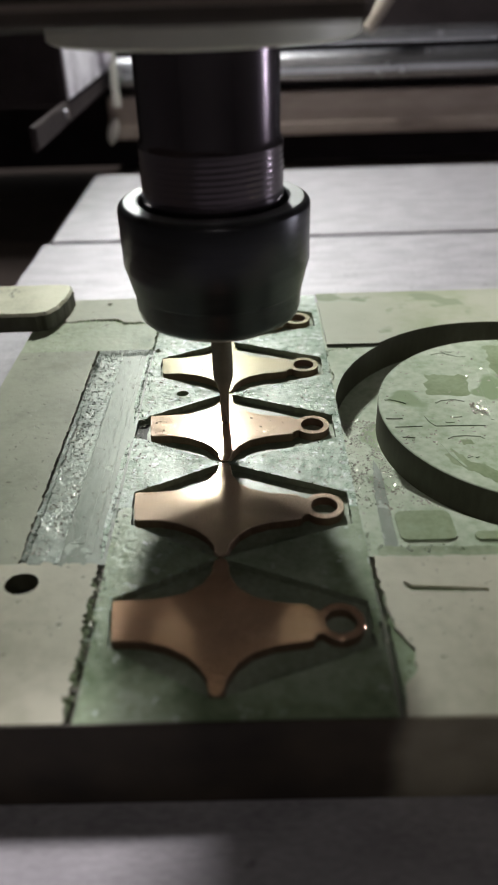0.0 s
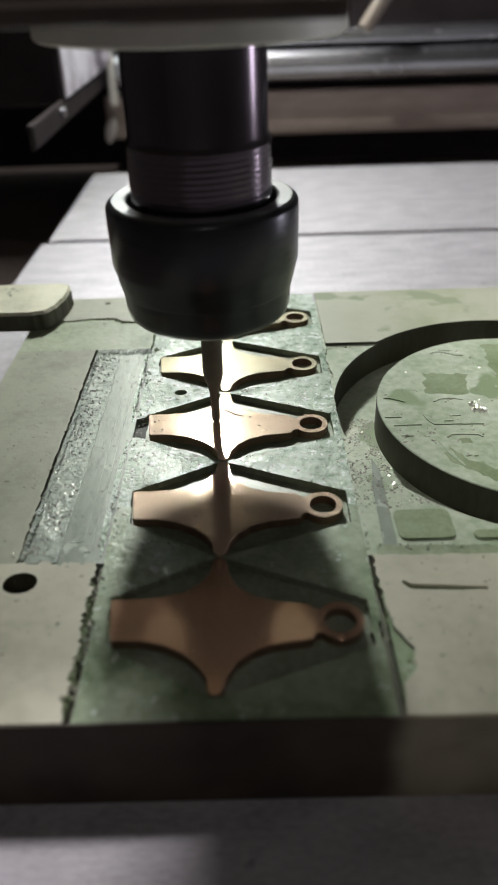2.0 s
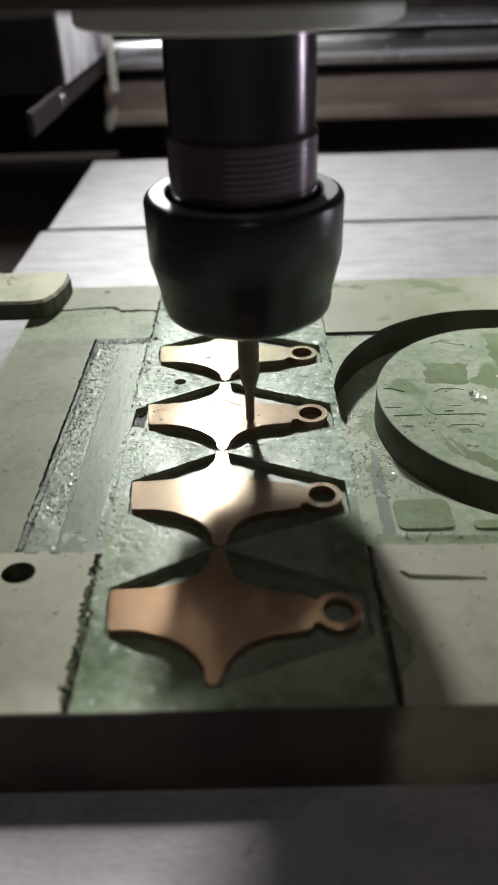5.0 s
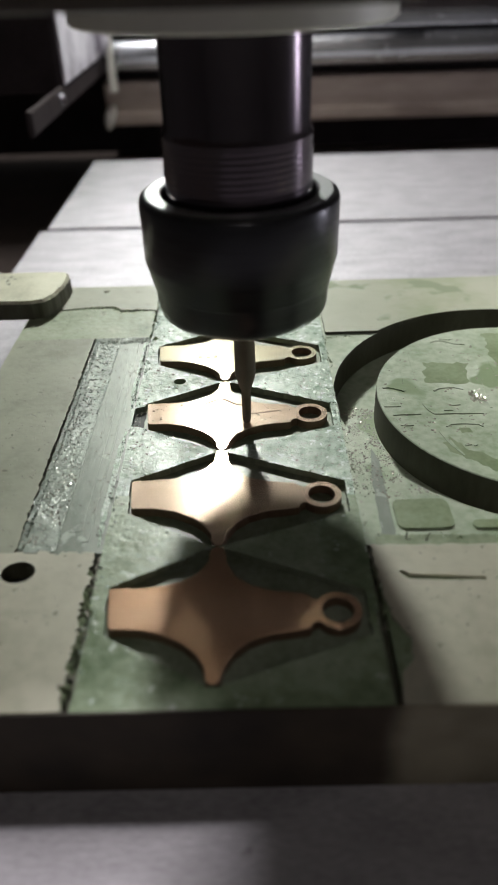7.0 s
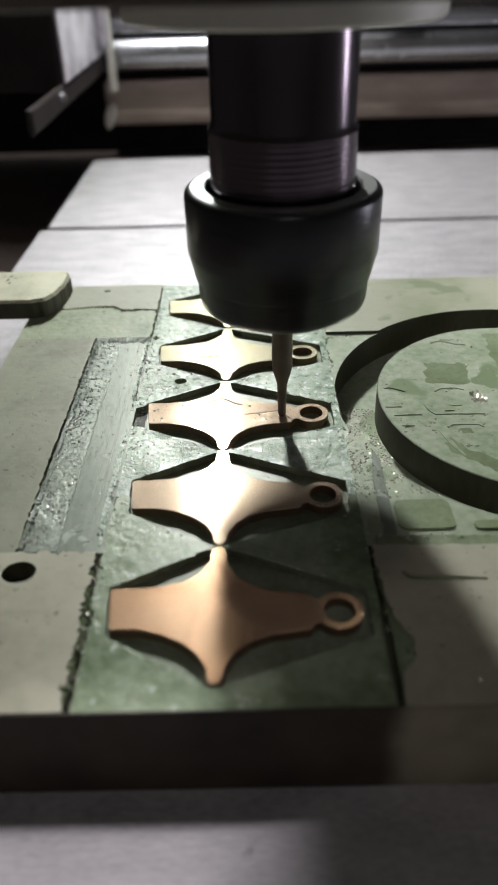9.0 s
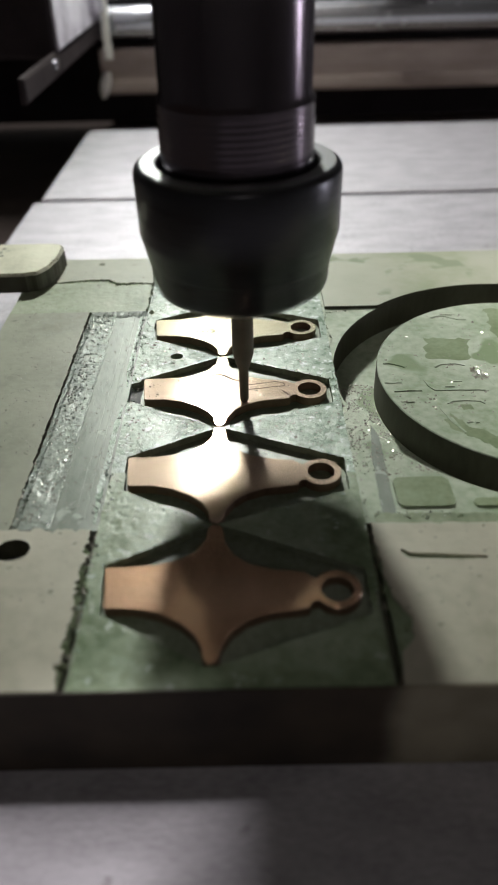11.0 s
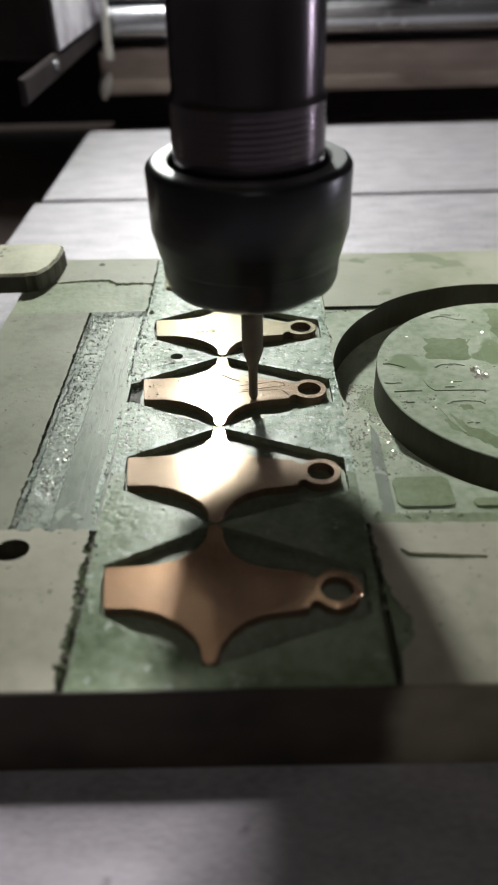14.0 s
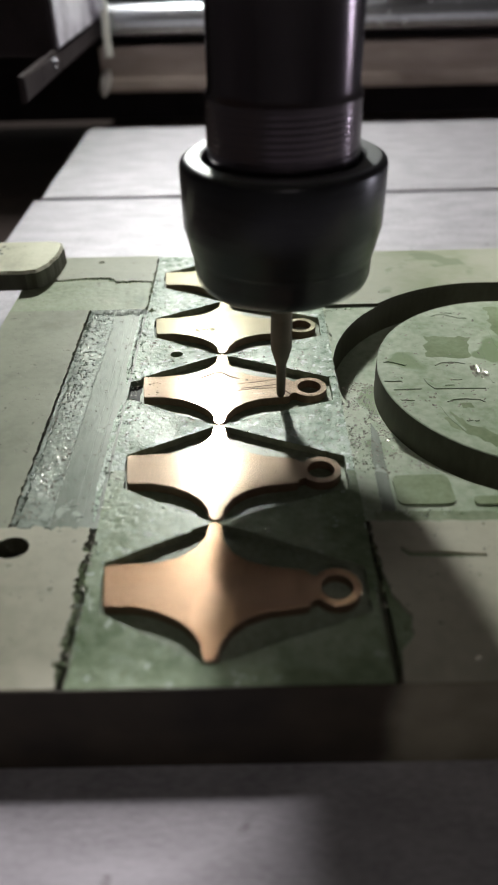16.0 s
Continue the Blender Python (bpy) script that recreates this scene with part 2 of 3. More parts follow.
def shaded_front():
    """Painted front face of the plate: shade put in as dark brown, ending in an uneven border."""
    mat, tree, bsdf = nodes_of("shaded_front_face")
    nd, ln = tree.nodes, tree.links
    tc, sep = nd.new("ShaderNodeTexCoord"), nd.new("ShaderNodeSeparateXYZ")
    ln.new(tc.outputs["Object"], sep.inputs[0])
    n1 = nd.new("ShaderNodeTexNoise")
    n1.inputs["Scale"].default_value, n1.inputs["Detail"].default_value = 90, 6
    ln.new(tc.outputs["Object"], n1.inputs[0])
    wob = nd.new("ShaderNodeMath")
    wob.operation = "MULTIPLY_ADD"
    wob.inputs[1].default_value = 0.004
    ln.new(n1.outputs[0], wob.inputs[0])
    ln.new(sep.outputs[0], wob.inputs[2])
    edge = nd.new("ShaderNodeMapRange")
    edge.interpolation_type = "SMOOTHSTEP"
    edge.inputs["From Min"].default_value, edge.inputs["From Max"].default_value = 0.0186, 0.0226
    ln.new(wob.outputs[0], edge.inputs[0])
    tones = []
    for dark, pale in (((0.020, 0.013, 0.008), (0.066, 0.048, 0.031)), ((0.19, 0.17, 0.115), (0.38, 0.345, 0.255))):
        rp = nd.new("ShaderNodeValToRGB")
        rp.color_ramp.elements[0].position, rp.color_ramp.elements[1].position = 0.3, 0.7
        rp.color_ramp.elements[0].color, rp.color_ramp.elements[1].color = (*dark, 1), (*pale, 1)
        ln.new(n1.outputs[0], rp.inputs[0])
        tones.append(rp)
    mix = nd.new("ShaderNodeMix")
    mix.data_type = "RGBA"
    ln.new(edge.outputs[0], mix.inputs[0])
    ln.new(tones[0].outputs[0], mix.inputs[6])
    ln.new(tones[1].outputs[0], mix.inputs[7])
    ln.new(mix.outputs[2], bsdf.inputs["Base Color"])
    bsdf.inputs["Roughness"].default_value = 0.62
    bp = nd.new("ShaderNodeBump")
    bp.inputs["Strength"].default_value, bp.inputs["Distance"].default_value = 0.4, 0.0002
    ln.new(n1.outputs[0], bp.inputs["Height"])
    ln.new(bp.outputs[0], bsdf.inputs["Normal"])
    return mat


FRONT = shaded_front()


# ---------------------------------------------------------------- mesh helpers (all numbers in millimetres)
def link(name, bm, mat, smooth=False, side=None):
    me = bpy.data.meshes.new(name)
    bmesh.ops.recalc_face_normals(bm, faces=bm.faces[:])
    for v in bm.verts:
        v.co *= MM
    bm.to_mesh(me)
    bm.free()
    me.materials.append(mat)
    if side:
        # upright faces take a darker material, their shade put into colour
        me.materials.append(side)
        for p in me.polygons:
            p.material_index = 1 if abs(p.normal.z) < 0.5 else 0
    if smooth:
        for p in me.polygons:
            p.use_smooth = True
        me.set_sharp_from_angle(angle=radians(32))
    return new(name, me)


def part(name, bm, mat, parent, label="", smooth=False, side=None):
    ob = link(name, bm, mat, smooth, side)
    ob.parent = parent
    if label:
        ob["label"] = label
    return ob


def box(bm, x0, x1, y0, y1, z0, z1, bevel=0.0):
    geo = bmesh.ops.create_cube(bm, size=1.0, matrix=Matrix.LocRotScale(((x0 + x1) / 2, (y0 + y1) / 2, (z0 + z1) / 2), None, (x1 - x0, y1 - y0, z1 - z0)))
    if bevel:
        edges = {e for v in geo["verts"] for e in v.link_edges}
        bmesh.ops.bevel(bm, geom=list(edges), offset=bevel, segments=2, affect="EDGES", profile=0.6)
    return bm


def lathe(bm, profile, n=64, cx=0.0, cy=0.0):
    """Surface of revolution round the upright axis; profile of (r, z), closed where r is 0."""
    rings = []
    for r, z in profile:
        if r < 1e-6:
            rings.append([bm.verts.new((cx, cy, z))])
        else:
            rings.append([bm.verts.new((cx + r * math.cos(2 * math.pi * i / n), cy + r * math.sin(2 * math.pi * i / n), z)) for i in range(n)])
    for a, b in zip(rings, rings[1:]):
        for i in range(n):
            j = (i + 1) % n
            if len(a) == 1 and len(b) == 1:
                continue
            if len(a) == 1:
                bm.faces.new((a[0], b[i], b[j]))
            elif len(b) == 1:
                bm.faces.new((a[i], a[j], b[0]))
            else:
                bm.faces.new((a[i], a[j], b[j], b[i]))
    return bm


def rod(bm, a, b, r, n=24):
    a, b = Vector(a), Vector(b)
    m = Matrix.Translation((a + b) / 2) @ (b - a).to_track_quat("Z", "Y").to_matrix().to_4x4()
    bmesh.ops.create_cone(bm, cap_ends=True, segments=n, radius1=r, radius2=r, depth=(b - a).length, matrix=m)
    return bm


def jag(pts, amount, step=0.7, seed=1, skip=()):
    """Outline with its edges broken up into short, uneven pieces; edges whose number is in skip stay straight."""
    rnd = random.Random(seed)
    out = []
    for i, (a, b) in enumerate(zip(pts, pts[1:] + pts[:1])):
        out.append(a)
        if i in skip:
            continue
        d = math.hypot(b[0] - a[0], b[1] - a[1])
        n = max(1, int(d / step))
        for k in range(1, n):
            t = (k + rnd.uniform(-0.3, 0.3)) / n
            w = amount * rnd.gauss(0, 0.5) + amount * noise.noise(Vector((a[0] + k * 0.35, seed * 7.1, 0)))
            nx, ny = -(b[1] - a[1]) / d, (b[0] - a[0]) / d
            out.append((a[0] + (b[0] - a[0]) * t + nx * w, a[1] + (b[1] - a[1]) * t + ny * w))
    return out


def slab(bm, loops, z0, z1):
    """Slab on a plan outline with holes: loops[0] is the outline, the others are holes."""
    edges = []
    for loop in loops:
        vs = [bm.verts.new((x, y, z1)) for x, y in loop]
        edges += [bm.edges.new((vs[i], vs[(i + 1) % len(vs)])) for i in range(len(vs))]
    bmesh.ops.triangle_fill(bm, use_beauty=True, use_dissolve=False, edges=edges)
    geo = bmesh.ops.extrude_face_region(bm, geom=bm.faces[:])
    bmesh.ops.translate(bm, verts=[v for v in geo["geom"] if isinstance(v, bmesh.types.BMVert)], vec=(0, 0, z0 - z1))
    return bm


def ring_pts(cx, cy, r, n=20, squash=1.0):
    return [(cx + r * math.cos(2 * math.pi * i / n), cy + r * squash * math.sin(2 * math.pi * i / n)) for i in range(n)]


def ribbon(pts, width):
    """Outline of a narrow band along a line."""
    a, b = [], []
    for i, p in enumerate(pts):
        q, r = pts[max(0, i - 1)], pts[min(len(pts) - 1, i + 1)]
        d = math.hypot(r[0] - q[0], r[1] - q[1])
        nx, ny = -(r[1] - q[1]) / d, (r[0] - q[0]) / d
        w = width / 2 * (0.55 if i in (0, len(pts) - 1) else 1.0)
        a.append((p[0] + nx * w, p[1] + ny * w))
        b.append((p[0] - nx * w, p[1] - ny * w))
    return a + b[::-1]


def rounded(x0, x1, y0, y1, r, n=5):
    out = []
    for cx, cy, a0 in ((x1 - r, y1 - r, 0), (x0 + r, y1 - r, 90), (x0 + r, y0 + r, 180), (x1 - r, y0 + r, 270)):
        for k in range(n + 1):
            a = radians(a0 + 90 * k / n)
            out.append((cx + r * math.cos(a), cy + r * math.sin(a)))
    return out


def empty(name, x=0, y=0, z=0):
    ob = new(name)
    ob.empty_display_size = 0.01
    ob.matrix_world = pose(x * MM, y * MM, z * MM)
    return ob


# ---------------------------------------------------------------- setting: room and machine bed
BED = -15.5


def build_room():
    """Bench and the closed cabin round the machine."""
    cabin = [("floor", (-760, 760, -820, 820, -66, -46), "grey steel bench under the machine bed"), ("ceiling", (-760, 760, -820, 820, 1360, 1380), "dim grey cabin ceiling"),
             ("wall_north", (-760, 760, 820, 840, -46, 1360), "dim grey cabin wall"), ("wall_south", (-760, 760, -840, -820, -46, 1360), "dim grey cabin wall"),
             ("wall_east", (760, 780, -820, 820, -46, 1360), "dim grey cabin wall"), ("wall_west", (-780, -760, -820, 820, -46, 1360), "dim grey cabin wall")]
    for name, b, label in cabin:
        tagged(link(name, box(bmesh.new(), *b), WALLM), label, "cabin shell", kind="structure")


def build_bed():
    bed = tagged(empty("machine_bed", 0, 0, BED), "ground steel machine bed with a dark slot", "machine bed", kind="structure")
    part("bed_plate", box(bmesh.new(), -72, 320, -260, 145.5, -30.4, 0, 0.4), STEEL, bed)
    part("bed_plate", box(bmesh.new(), -70, 320, 148.9, 246, -30.4, 0, 0.4), STEEL, bed)
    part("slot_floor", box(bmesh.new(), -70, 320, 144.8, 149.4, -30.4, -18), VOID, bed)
    part("back_ledge", box(bmesh.new(), -72, 320, 246.2, 420, -30.4, -14), HOUSE, bed)
    # bed in the bracket's shadow, its shade made as a dark ledge
    part("side_ledge", box(bmesh.new(), -300, -72.2, -260, 420, -30.4, -20), HOUSE, bed)


build_room()
build_bed()

# ---------------------------------------------------------------- fixture plate
PITCH = 22.2
AX = -2.2          # line of the pendant tips
CX, CY, R1, R2 = 52.8, 2.4, 35.2, 27.4


def pocket_back(x):
    """Back edge of a pendant's pocket."""
    if x < AX:
        return 2.3 + (9.6 - 2.3) * (x + 16.4) / (AX + 16.4)
    return 9.6 + (1.3 - 9.6) * (x - AX) / (16.6 - AX)


def pocket_front(x):
    if x < AX:
        return -5.0 + (-12.5 + 5.0) * (x + 16.4) / (AX + 16.4)
    return -12.5 + (-5.9 + 12.5) * (x - AX) / (16.6 - AX)


def build_plate():
    plate = tagged(empty("fixture_plate", 0, 0, BED), "worn grey-green fixture plate with milled recesses and scraped paint", "fixture plate")
    h = -BED
    low = h - 3.0
    part("core", box(bmesh.new(), -46.4, 18.6, -60, 56, 0, low), EDGE, plate, "brown edge of the plate, darkened as if in shade")
    part("front_edge", box(bmesh.new(), -46.4, 120, -60.25, -60.01, 0.05, h - 0.1), FRONT, plate, "front edge of worn paint, its left darkened as if in shade")
    # lands left of the strip, with uneven broken edges along the milled recess
    front = jag([(-46.4, -60), (-18.6, -60), (-18.7, -48), (-18.8, -35.6), (-29.9, -35.4), (-46.4, -35.4)], 0.45, 0.5, 3, skip=(0, 4, 5))
    part("land", slab(bmesh.new(), [front, ring_pts(-28.4, -39.1, 2.25, 24, 0.85)], low, h), LIT_PAINT, plate, side=SHADED)
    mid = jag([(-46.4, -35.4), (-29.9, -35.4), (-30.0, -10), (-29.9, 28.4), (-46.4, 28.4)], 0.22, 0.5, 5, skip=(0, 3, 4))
    part("land", slab(bmesh.new(), [mid], low, h), PAINT, plate, side=SHADED)
    patch = jag([(-46.4, 28.4), (-18.2, 28.4), (-18.3, 41.2), (-22, 41.5), (-26, 41.2), (-28.2, 43.4), (-33.5, 43.3), (-38.6, 42.8), (-42, 43.0), (-46.4, 43.1)], 0.32, 0.45, 7, skip=(0, 8, 9))
    part("land", slab(bmesh.new(), [patch], low, h - 0.06), STAIN, plate, "green-stained chipped part of the paint")
    back = jag([(-46.4, 43.12), (-42, 43.05), (-38.6, 43.3), (-33.5, 44.3), (-28.2, 44.5), (-25.9, 42.2), (-22, 42.3), (-18.3, 41.8), (-18.2, 56), (-46.4, 56)], 0.28, 0.45, 8, skip=(0, 8, 9))
    part("land", slab(bmesh.new(), [back, ring_pts(-31.2, 52.8, 0.8, 14, 0.7)], low, h), PAINT, plate)
    # milled recess: chip-covered lane, smooth lanes and ridges
    lane = jag([(-29.1, -35.0), (-24.6, -35.0), (-24.4, 28.0), (-28.9, 28.0)], 0.16, 0.5, 11, skip=(0, 2))
    part("recess_lane", slab(bmesh.new(), [lane], low, h - 0.42), ROUGHM, plate, "rough lane covered in metal chips")
    lane = [(-25.2, -35.3), (-18.05, -35.3), (-18.05, 28.35), (-25.2, 28.35)]
    part("recess_lane", slab(bmesh.new(), [jag(lane, 0.05, 0.6, 12, skip=(0, 2))], low, h - 0.55), MILLED, plate)
    # crevice and seam floors, coloured dark for the shade inside
    part("crevice_floor", box(bmesh.new(), -30.6, -28.6, -35.3, 28.3, low - 0.1, h - 1.0), SHADED, plate)
    part("seam_floor", box(bmesh.new(), -19.4, -18.02, -59.9, -35.35, low - 0.1, h - 1.6), SHADED, plate)
    part("seam_floor", box(bmesh.new(), 18.02, 18.65, -59.9, -35.7, low - 0.1, h - 2.2), SHADED, plate)
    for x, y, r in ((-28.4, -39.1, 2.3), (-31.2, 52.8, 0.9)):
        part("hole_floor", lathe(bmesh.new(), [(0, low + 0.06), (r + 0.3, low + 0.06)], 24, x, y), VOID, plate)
    # sloping run-out at the back end of the recess
    ramp, rnd = bmesh.new(), random.Random(16)
    rows = []
    for k in range(25):
        x, y = -29.5 + 11.4 * k / 24, 26.7 + rnd.uniform(-0.35, 0.35)
        rows.append([ramp.verts.new(p) for p in ((x, y, h - 0.9), (x, y, h - 0.52), (x, y + 0.8, h - 0.28 + rnd.uniform(-0.08, 0.08)), (x, 28.39, h - 0.06), (x, 28.39, h - 0.9))])
    for a, b in zip(rows, rows[1:]):
        for k in range(5):
            ramp.faces.new((a[k], b[k], b[(k + 1) % 5], a[(k + 1) % 5]))
    for end in (rows[0], rows[-1]):
        ramp.faces.new(end)
    part("recess_ramp", ramp, ROUGHM, plate)
    burr = jag([(-29.75, -34.6), (-29.05, -34.6), (-28.9, -8), (-28.8, 26.8), (-29.5, 26.8), (-29.6, -8)], 0.17, 0.5, 17, skip=(0, 3))
    part("recess_burr", slab(bmesh.new(), [burr], h - 1.1, h - 0.2), ROUGHM, plate, "bright broken burr along the recess")
    ridge = jag([(-21.1, -33), (-20.3, -33), (-20.2, 27.2), (-20.9, 27.2)], 0.06, 0.8, 13)
    part("recess_ridge", slab(bmesh.new(), [ridge], h - 0.8, h - 0.47), MILLED, plate)
    ridge = jag([(-18.8, -34), (-18.6, -34), (-18.5, -6), (-18.8, -6), (-19.3, -10), (-19.4, -28)], 0.1, 0.6, 14)
    part("recess_ridge", slab(bmesh.new(), [ridge], h - 0.8, h - 0.47), GREEN, plate)
    ridge = jag([(-18.75, 0.6), (-18.5, 0.4), (-18.4, 27), (-19.3, 27), (-19.4, 6)], 0.1, 0.6, 15)
    part("recess_ridge", slab(bmesh.new(), [ridge], h - 0.8, h - 0.46), GREEN, plate)
    part("recess_pad", slab(bmesh.new(), [rounded(-23.9, -21.6, -31, 20, 0.8)], h - 0.8, h - 0.5), MILLED, plate)
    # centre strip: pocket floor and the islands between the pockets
    part("notch_floor", slab(bmesh.new(), [jag([(-18.0, -4.4), (-16.1, -4.2), (-16.0, 1.2), (-18.0, 0.9)], 0.1, 0.6, 18)], low, h - 1.44), VOID, plate, "dark notch in the strip, its floor blackened for shade")
    part("strip_floor", box(bmesh.new(), -18.0, 18.0, -60, 56, low, h - 1.5), WET, plate)
    top, bot = h - 0.35, h - 1.6
    for k in range(6):
        L, R = (-17.55, 17.45) if k < 1 else (-17.98, 17.86)
        y0, y1 = (k - 3) * PITCH, (k - 2) * PITCH
        xa, xb = -15.98, 16.6
        if k == 0:
            pts = [(L, -60), (R, -60), (R, y1 - 2.2), (xb, y1 - 2.2), (xb, y1 + pocket_front(xb)), (AX + 0.6, y1 - 12.6), (AX - 0.6, y1 - 12.6), (-15.45, y1 + pocket_front(xa)), (-15.85, y1 - 1.2), (L, y1 - 1.2)]
            skip = (0, 2, 8)
        elif k == 5:
            pts = [(L, 56), (L, y0 - 1.2), (xa, y0 - 1.2), (xa, y0 + pocket_back(xa)), (AX - 0.6, y0 + 9.5), (AX + 0.6, y0 + 9.5), (xb, y0 + pocket_back(xb)), (xb, y0 - 2.2), (R, y0 - 2.2), (R, 56)]
            skip = (1, 7, 9)
        else:
            pts = [(L, y0 - 1.2), (xa, y0 - 1.2), (xa, y0 + pocket_back(xa)), (AX - 1.6, y0 + 9.05), (AX, y0 + 9.45), (AX + 1.6, y0 + 9.05), (xb, y0 + pocket_back(xb)), (xb, y0 - 2.2), (R, y0 - 2.2),
                   (R, y1 - 2.2), (xb, y1 - 2.2), (xb, y1 + pocket_front(xb)), (AX + 1.6, y1 - 12.0), (AX, y1 - 12.4), (AX - 1.6, y1 - 12.0), (-15.45, y1 + pocket_front(xa)), (-15.85, y1 - 1.2), (L, y1 - 1.2)]
            skip = (0, 3, 4, 7, 9, 12, 13, 16)
            if k == 2:
                # the dark notch beside the third pocket
                pts = pts[:-3] + [(-16.6, y1 - 4.9), (L, y1 - 4.6)]
            if k == 3:
                pts = [(L, y0 + 1.0), (-16.4, y0 + 1.6)] + pts[2:]
        loops = [jag(pts, 0.09 if k > 1 else 0.11, 0.5, 20 + k, skip)]
        if k == 3:
            loops.append(ring_pts(-10.7, 10.2, 1.15, 16, 0.9))
        part("strip_island", slab(bmesh.new(), loops, bot, top), GREEN if k > 1 else OLIVE, plate, side=WET)
    # right of the strip: land with the ring groove
    n = 96
    gz = h - 7.0
    part("core", box(bmesh.new(), 18.6, 120, -60, 56, 0, gz), SIDE, plate, "paler painted edge of the plate, toned as if lit")

    def ring_block(x0, x1, y0, y1, z0, z1, r):
        """Block with a round hole through it."""
        bm = bmesh.new()
        ins, outs = [], []
        for i in range(n):
            a = 2 * math.pi * (i + 0.5) / n
            c, q = math.cos(a), math.sin(a)
            ins.append((CX + r * c, CY + r * q))
            t = min((x1 - CX) / c if c > 0 else (x0 - CX) / c, (y1 - CY) / q if q > 0 else (y0 - CY) / q)
            outs.append((CX + t * c, CY + t * q))
        va = [[bm.verts.new((x, y, z)) for x, y in ins] for z in (z0, z1)]
        vb = [[bm.verts.new((x, y, z)) for x, y in outs] for z in (z0, z1)]
        for i in range(n):
            j = (i + 1) % n
            bm.faces.new((va[1][i], va[1][j], vb[1][j], vb[1][i]))
            bm.faces.new((va[0][i], va[0][j], va[1][j], va[1][i]))
            bm.faces.new((vb[0][i], vb[0][j], vb[1][j], vb[1][i]))
        return bm
    part("ring_land", ring_block(17.9, 120, -35.6, 56, gz - 0.05, h - 0.6, R1), RIGHTM, plate, "scraped green land round the ring groove", side=SHADED)
    arc = []
    a0 = math.asin((28.6 - CY) / R1)
    for i in range(41):
        a = math.pi - a0 - (math.pi - 2 * a0) * i / 40
        arc.append((CX + R1 * math.cos(a), CY + R1 * math.sin(a)))
    cap = jag([(18.4, 28.6)], 0, 1, 1) + arc + [(120, 28.6), (120, 55.9), (18.3, 55.9)]
    part("land", slab(bmesh.new(), [cap], h - 0.65, h), PATCHY, plate, side=SHADED)
    front = jag([(18.5, -60), (120, -60), (120, -35.6), (33, -35.7), (18.4, -35.4), (18.8, -45), (19.5, -48.5), (21.0, -51), (20.6, -54), (18.9, -56)], 0.2, 0.6, 31, skip=(0, 1, 2))
    part("land", slab(bmesh.new(), [front, ribbon([(21.6, -40.4), (22.5, -41.4), (27, -41.7), (32.2, -42.0)], 0.9)], gz, h), LIT_PAINT, plate)
    part("recess_floor", box(bmesh.new(), 18.7, 40, -59.9, -35.7, gz, h - 0.4), OLIVE, plate)
    part("island", lathe(bmesh.new(), [(0, h - 0.6), (R2 - 0.15, h - 0.6), (R2, h - 0.75), (R2, gz - 0.05)], 96, CX, CY), RIGHTM, plate, "round green island inside the ring groove", True, SHADED)
    part("groove_floor", lathe(bmesh.new(), [(R2 - 0.1, gz + 0.1), (R1 + 0.1, gz + 0.1)], 96, CX, CY), RIGHTM, plate)
    # pads, lips and relief bars milled into the right land and the island
    z = h - 0.6
    part("milled_lane", slab(bmesh.new(), [jag([(20.4, -34.5), (22.3, -34.5), (22.7, -16), (21.9, -12.5), (20.9, -20)], 0.08, 0.7, 33)], z - 0.2, z + 0.12), MILLED, plate)
    part("front_lip", slab(bmesh.new(), [jag([(19.2, -35.5), (60, -35.5), (60, -33.9), (31, -33.6), (19.4, -33.2)], 0.15, 0.6, 34, skip=(0,))], z - 0.2, z + 0.3), STAIN, plate)
    for x0, x1, y0, y1 in ((22.9, 30.9, -32.0, -25.8), (33.4, 44, -32.2, -30.6), (47, 58, -32.2, -31.2)):
        part("pad", slab(bmesh.new(), [rounded(x0, x1, y0, y1, min(1.2, (y1 - y0) / 2.2))], z - 0.2, z + 0.3), DEEP, plate)
    marks = [([(26.9, 6.2), (27.8, 6.5), (28.8, 6.1), (30.5, 4.9)], 0.5), ([(26.1, -0.1), (29.0, -0.2)], 0.5), ([(27.2, -2.9), (29.6, -2.7), (32.0, -2.8)], 0.45), ([(27.9, -6.1), (30.1, -6.2)], 0.55),
             ([(35.9, 4.7), (36.5, 5.4), (37.3, 5.8), (39.6, 5.9), (41.3, 5.1)], 0.5), ([(37.5, -0.2), (39.5, -0.1)], 0.5), ([(36.2, -1.8), (37.8, -1.8)], 0.45),
             ([(33.1, 0.4), (33.6, -1.4), (34.3, -2.7), (38, -2.7), (42.8, -3.0)], 0.55), ([(35.5, -6.9), (36.3, -6.0), (38.6, -5.9), (41.0, -6.2), (41.6, -7.1)], 0.6),
             ([(39.2, 23.5), (40.4, 24.4), (41.9, 24.2), (44.2, 22.7), (45.9, 22.4)], 0.4), ([(37.3, -12.4), (38.2, -12.1)], 0.6), ([(38.6, -12.5), (39.2, -12.3)], 0.5), ([(41.2, 24.9), (43.6, 24.6)], 0.35)]
    for line, w in marks:
        part("relief_bar", slab(bmesh.new(), [jag(ribbon(line, w), 0.06, 0.4, 61)], z - 0.2, z + 0.15), RIGHTM, plate)
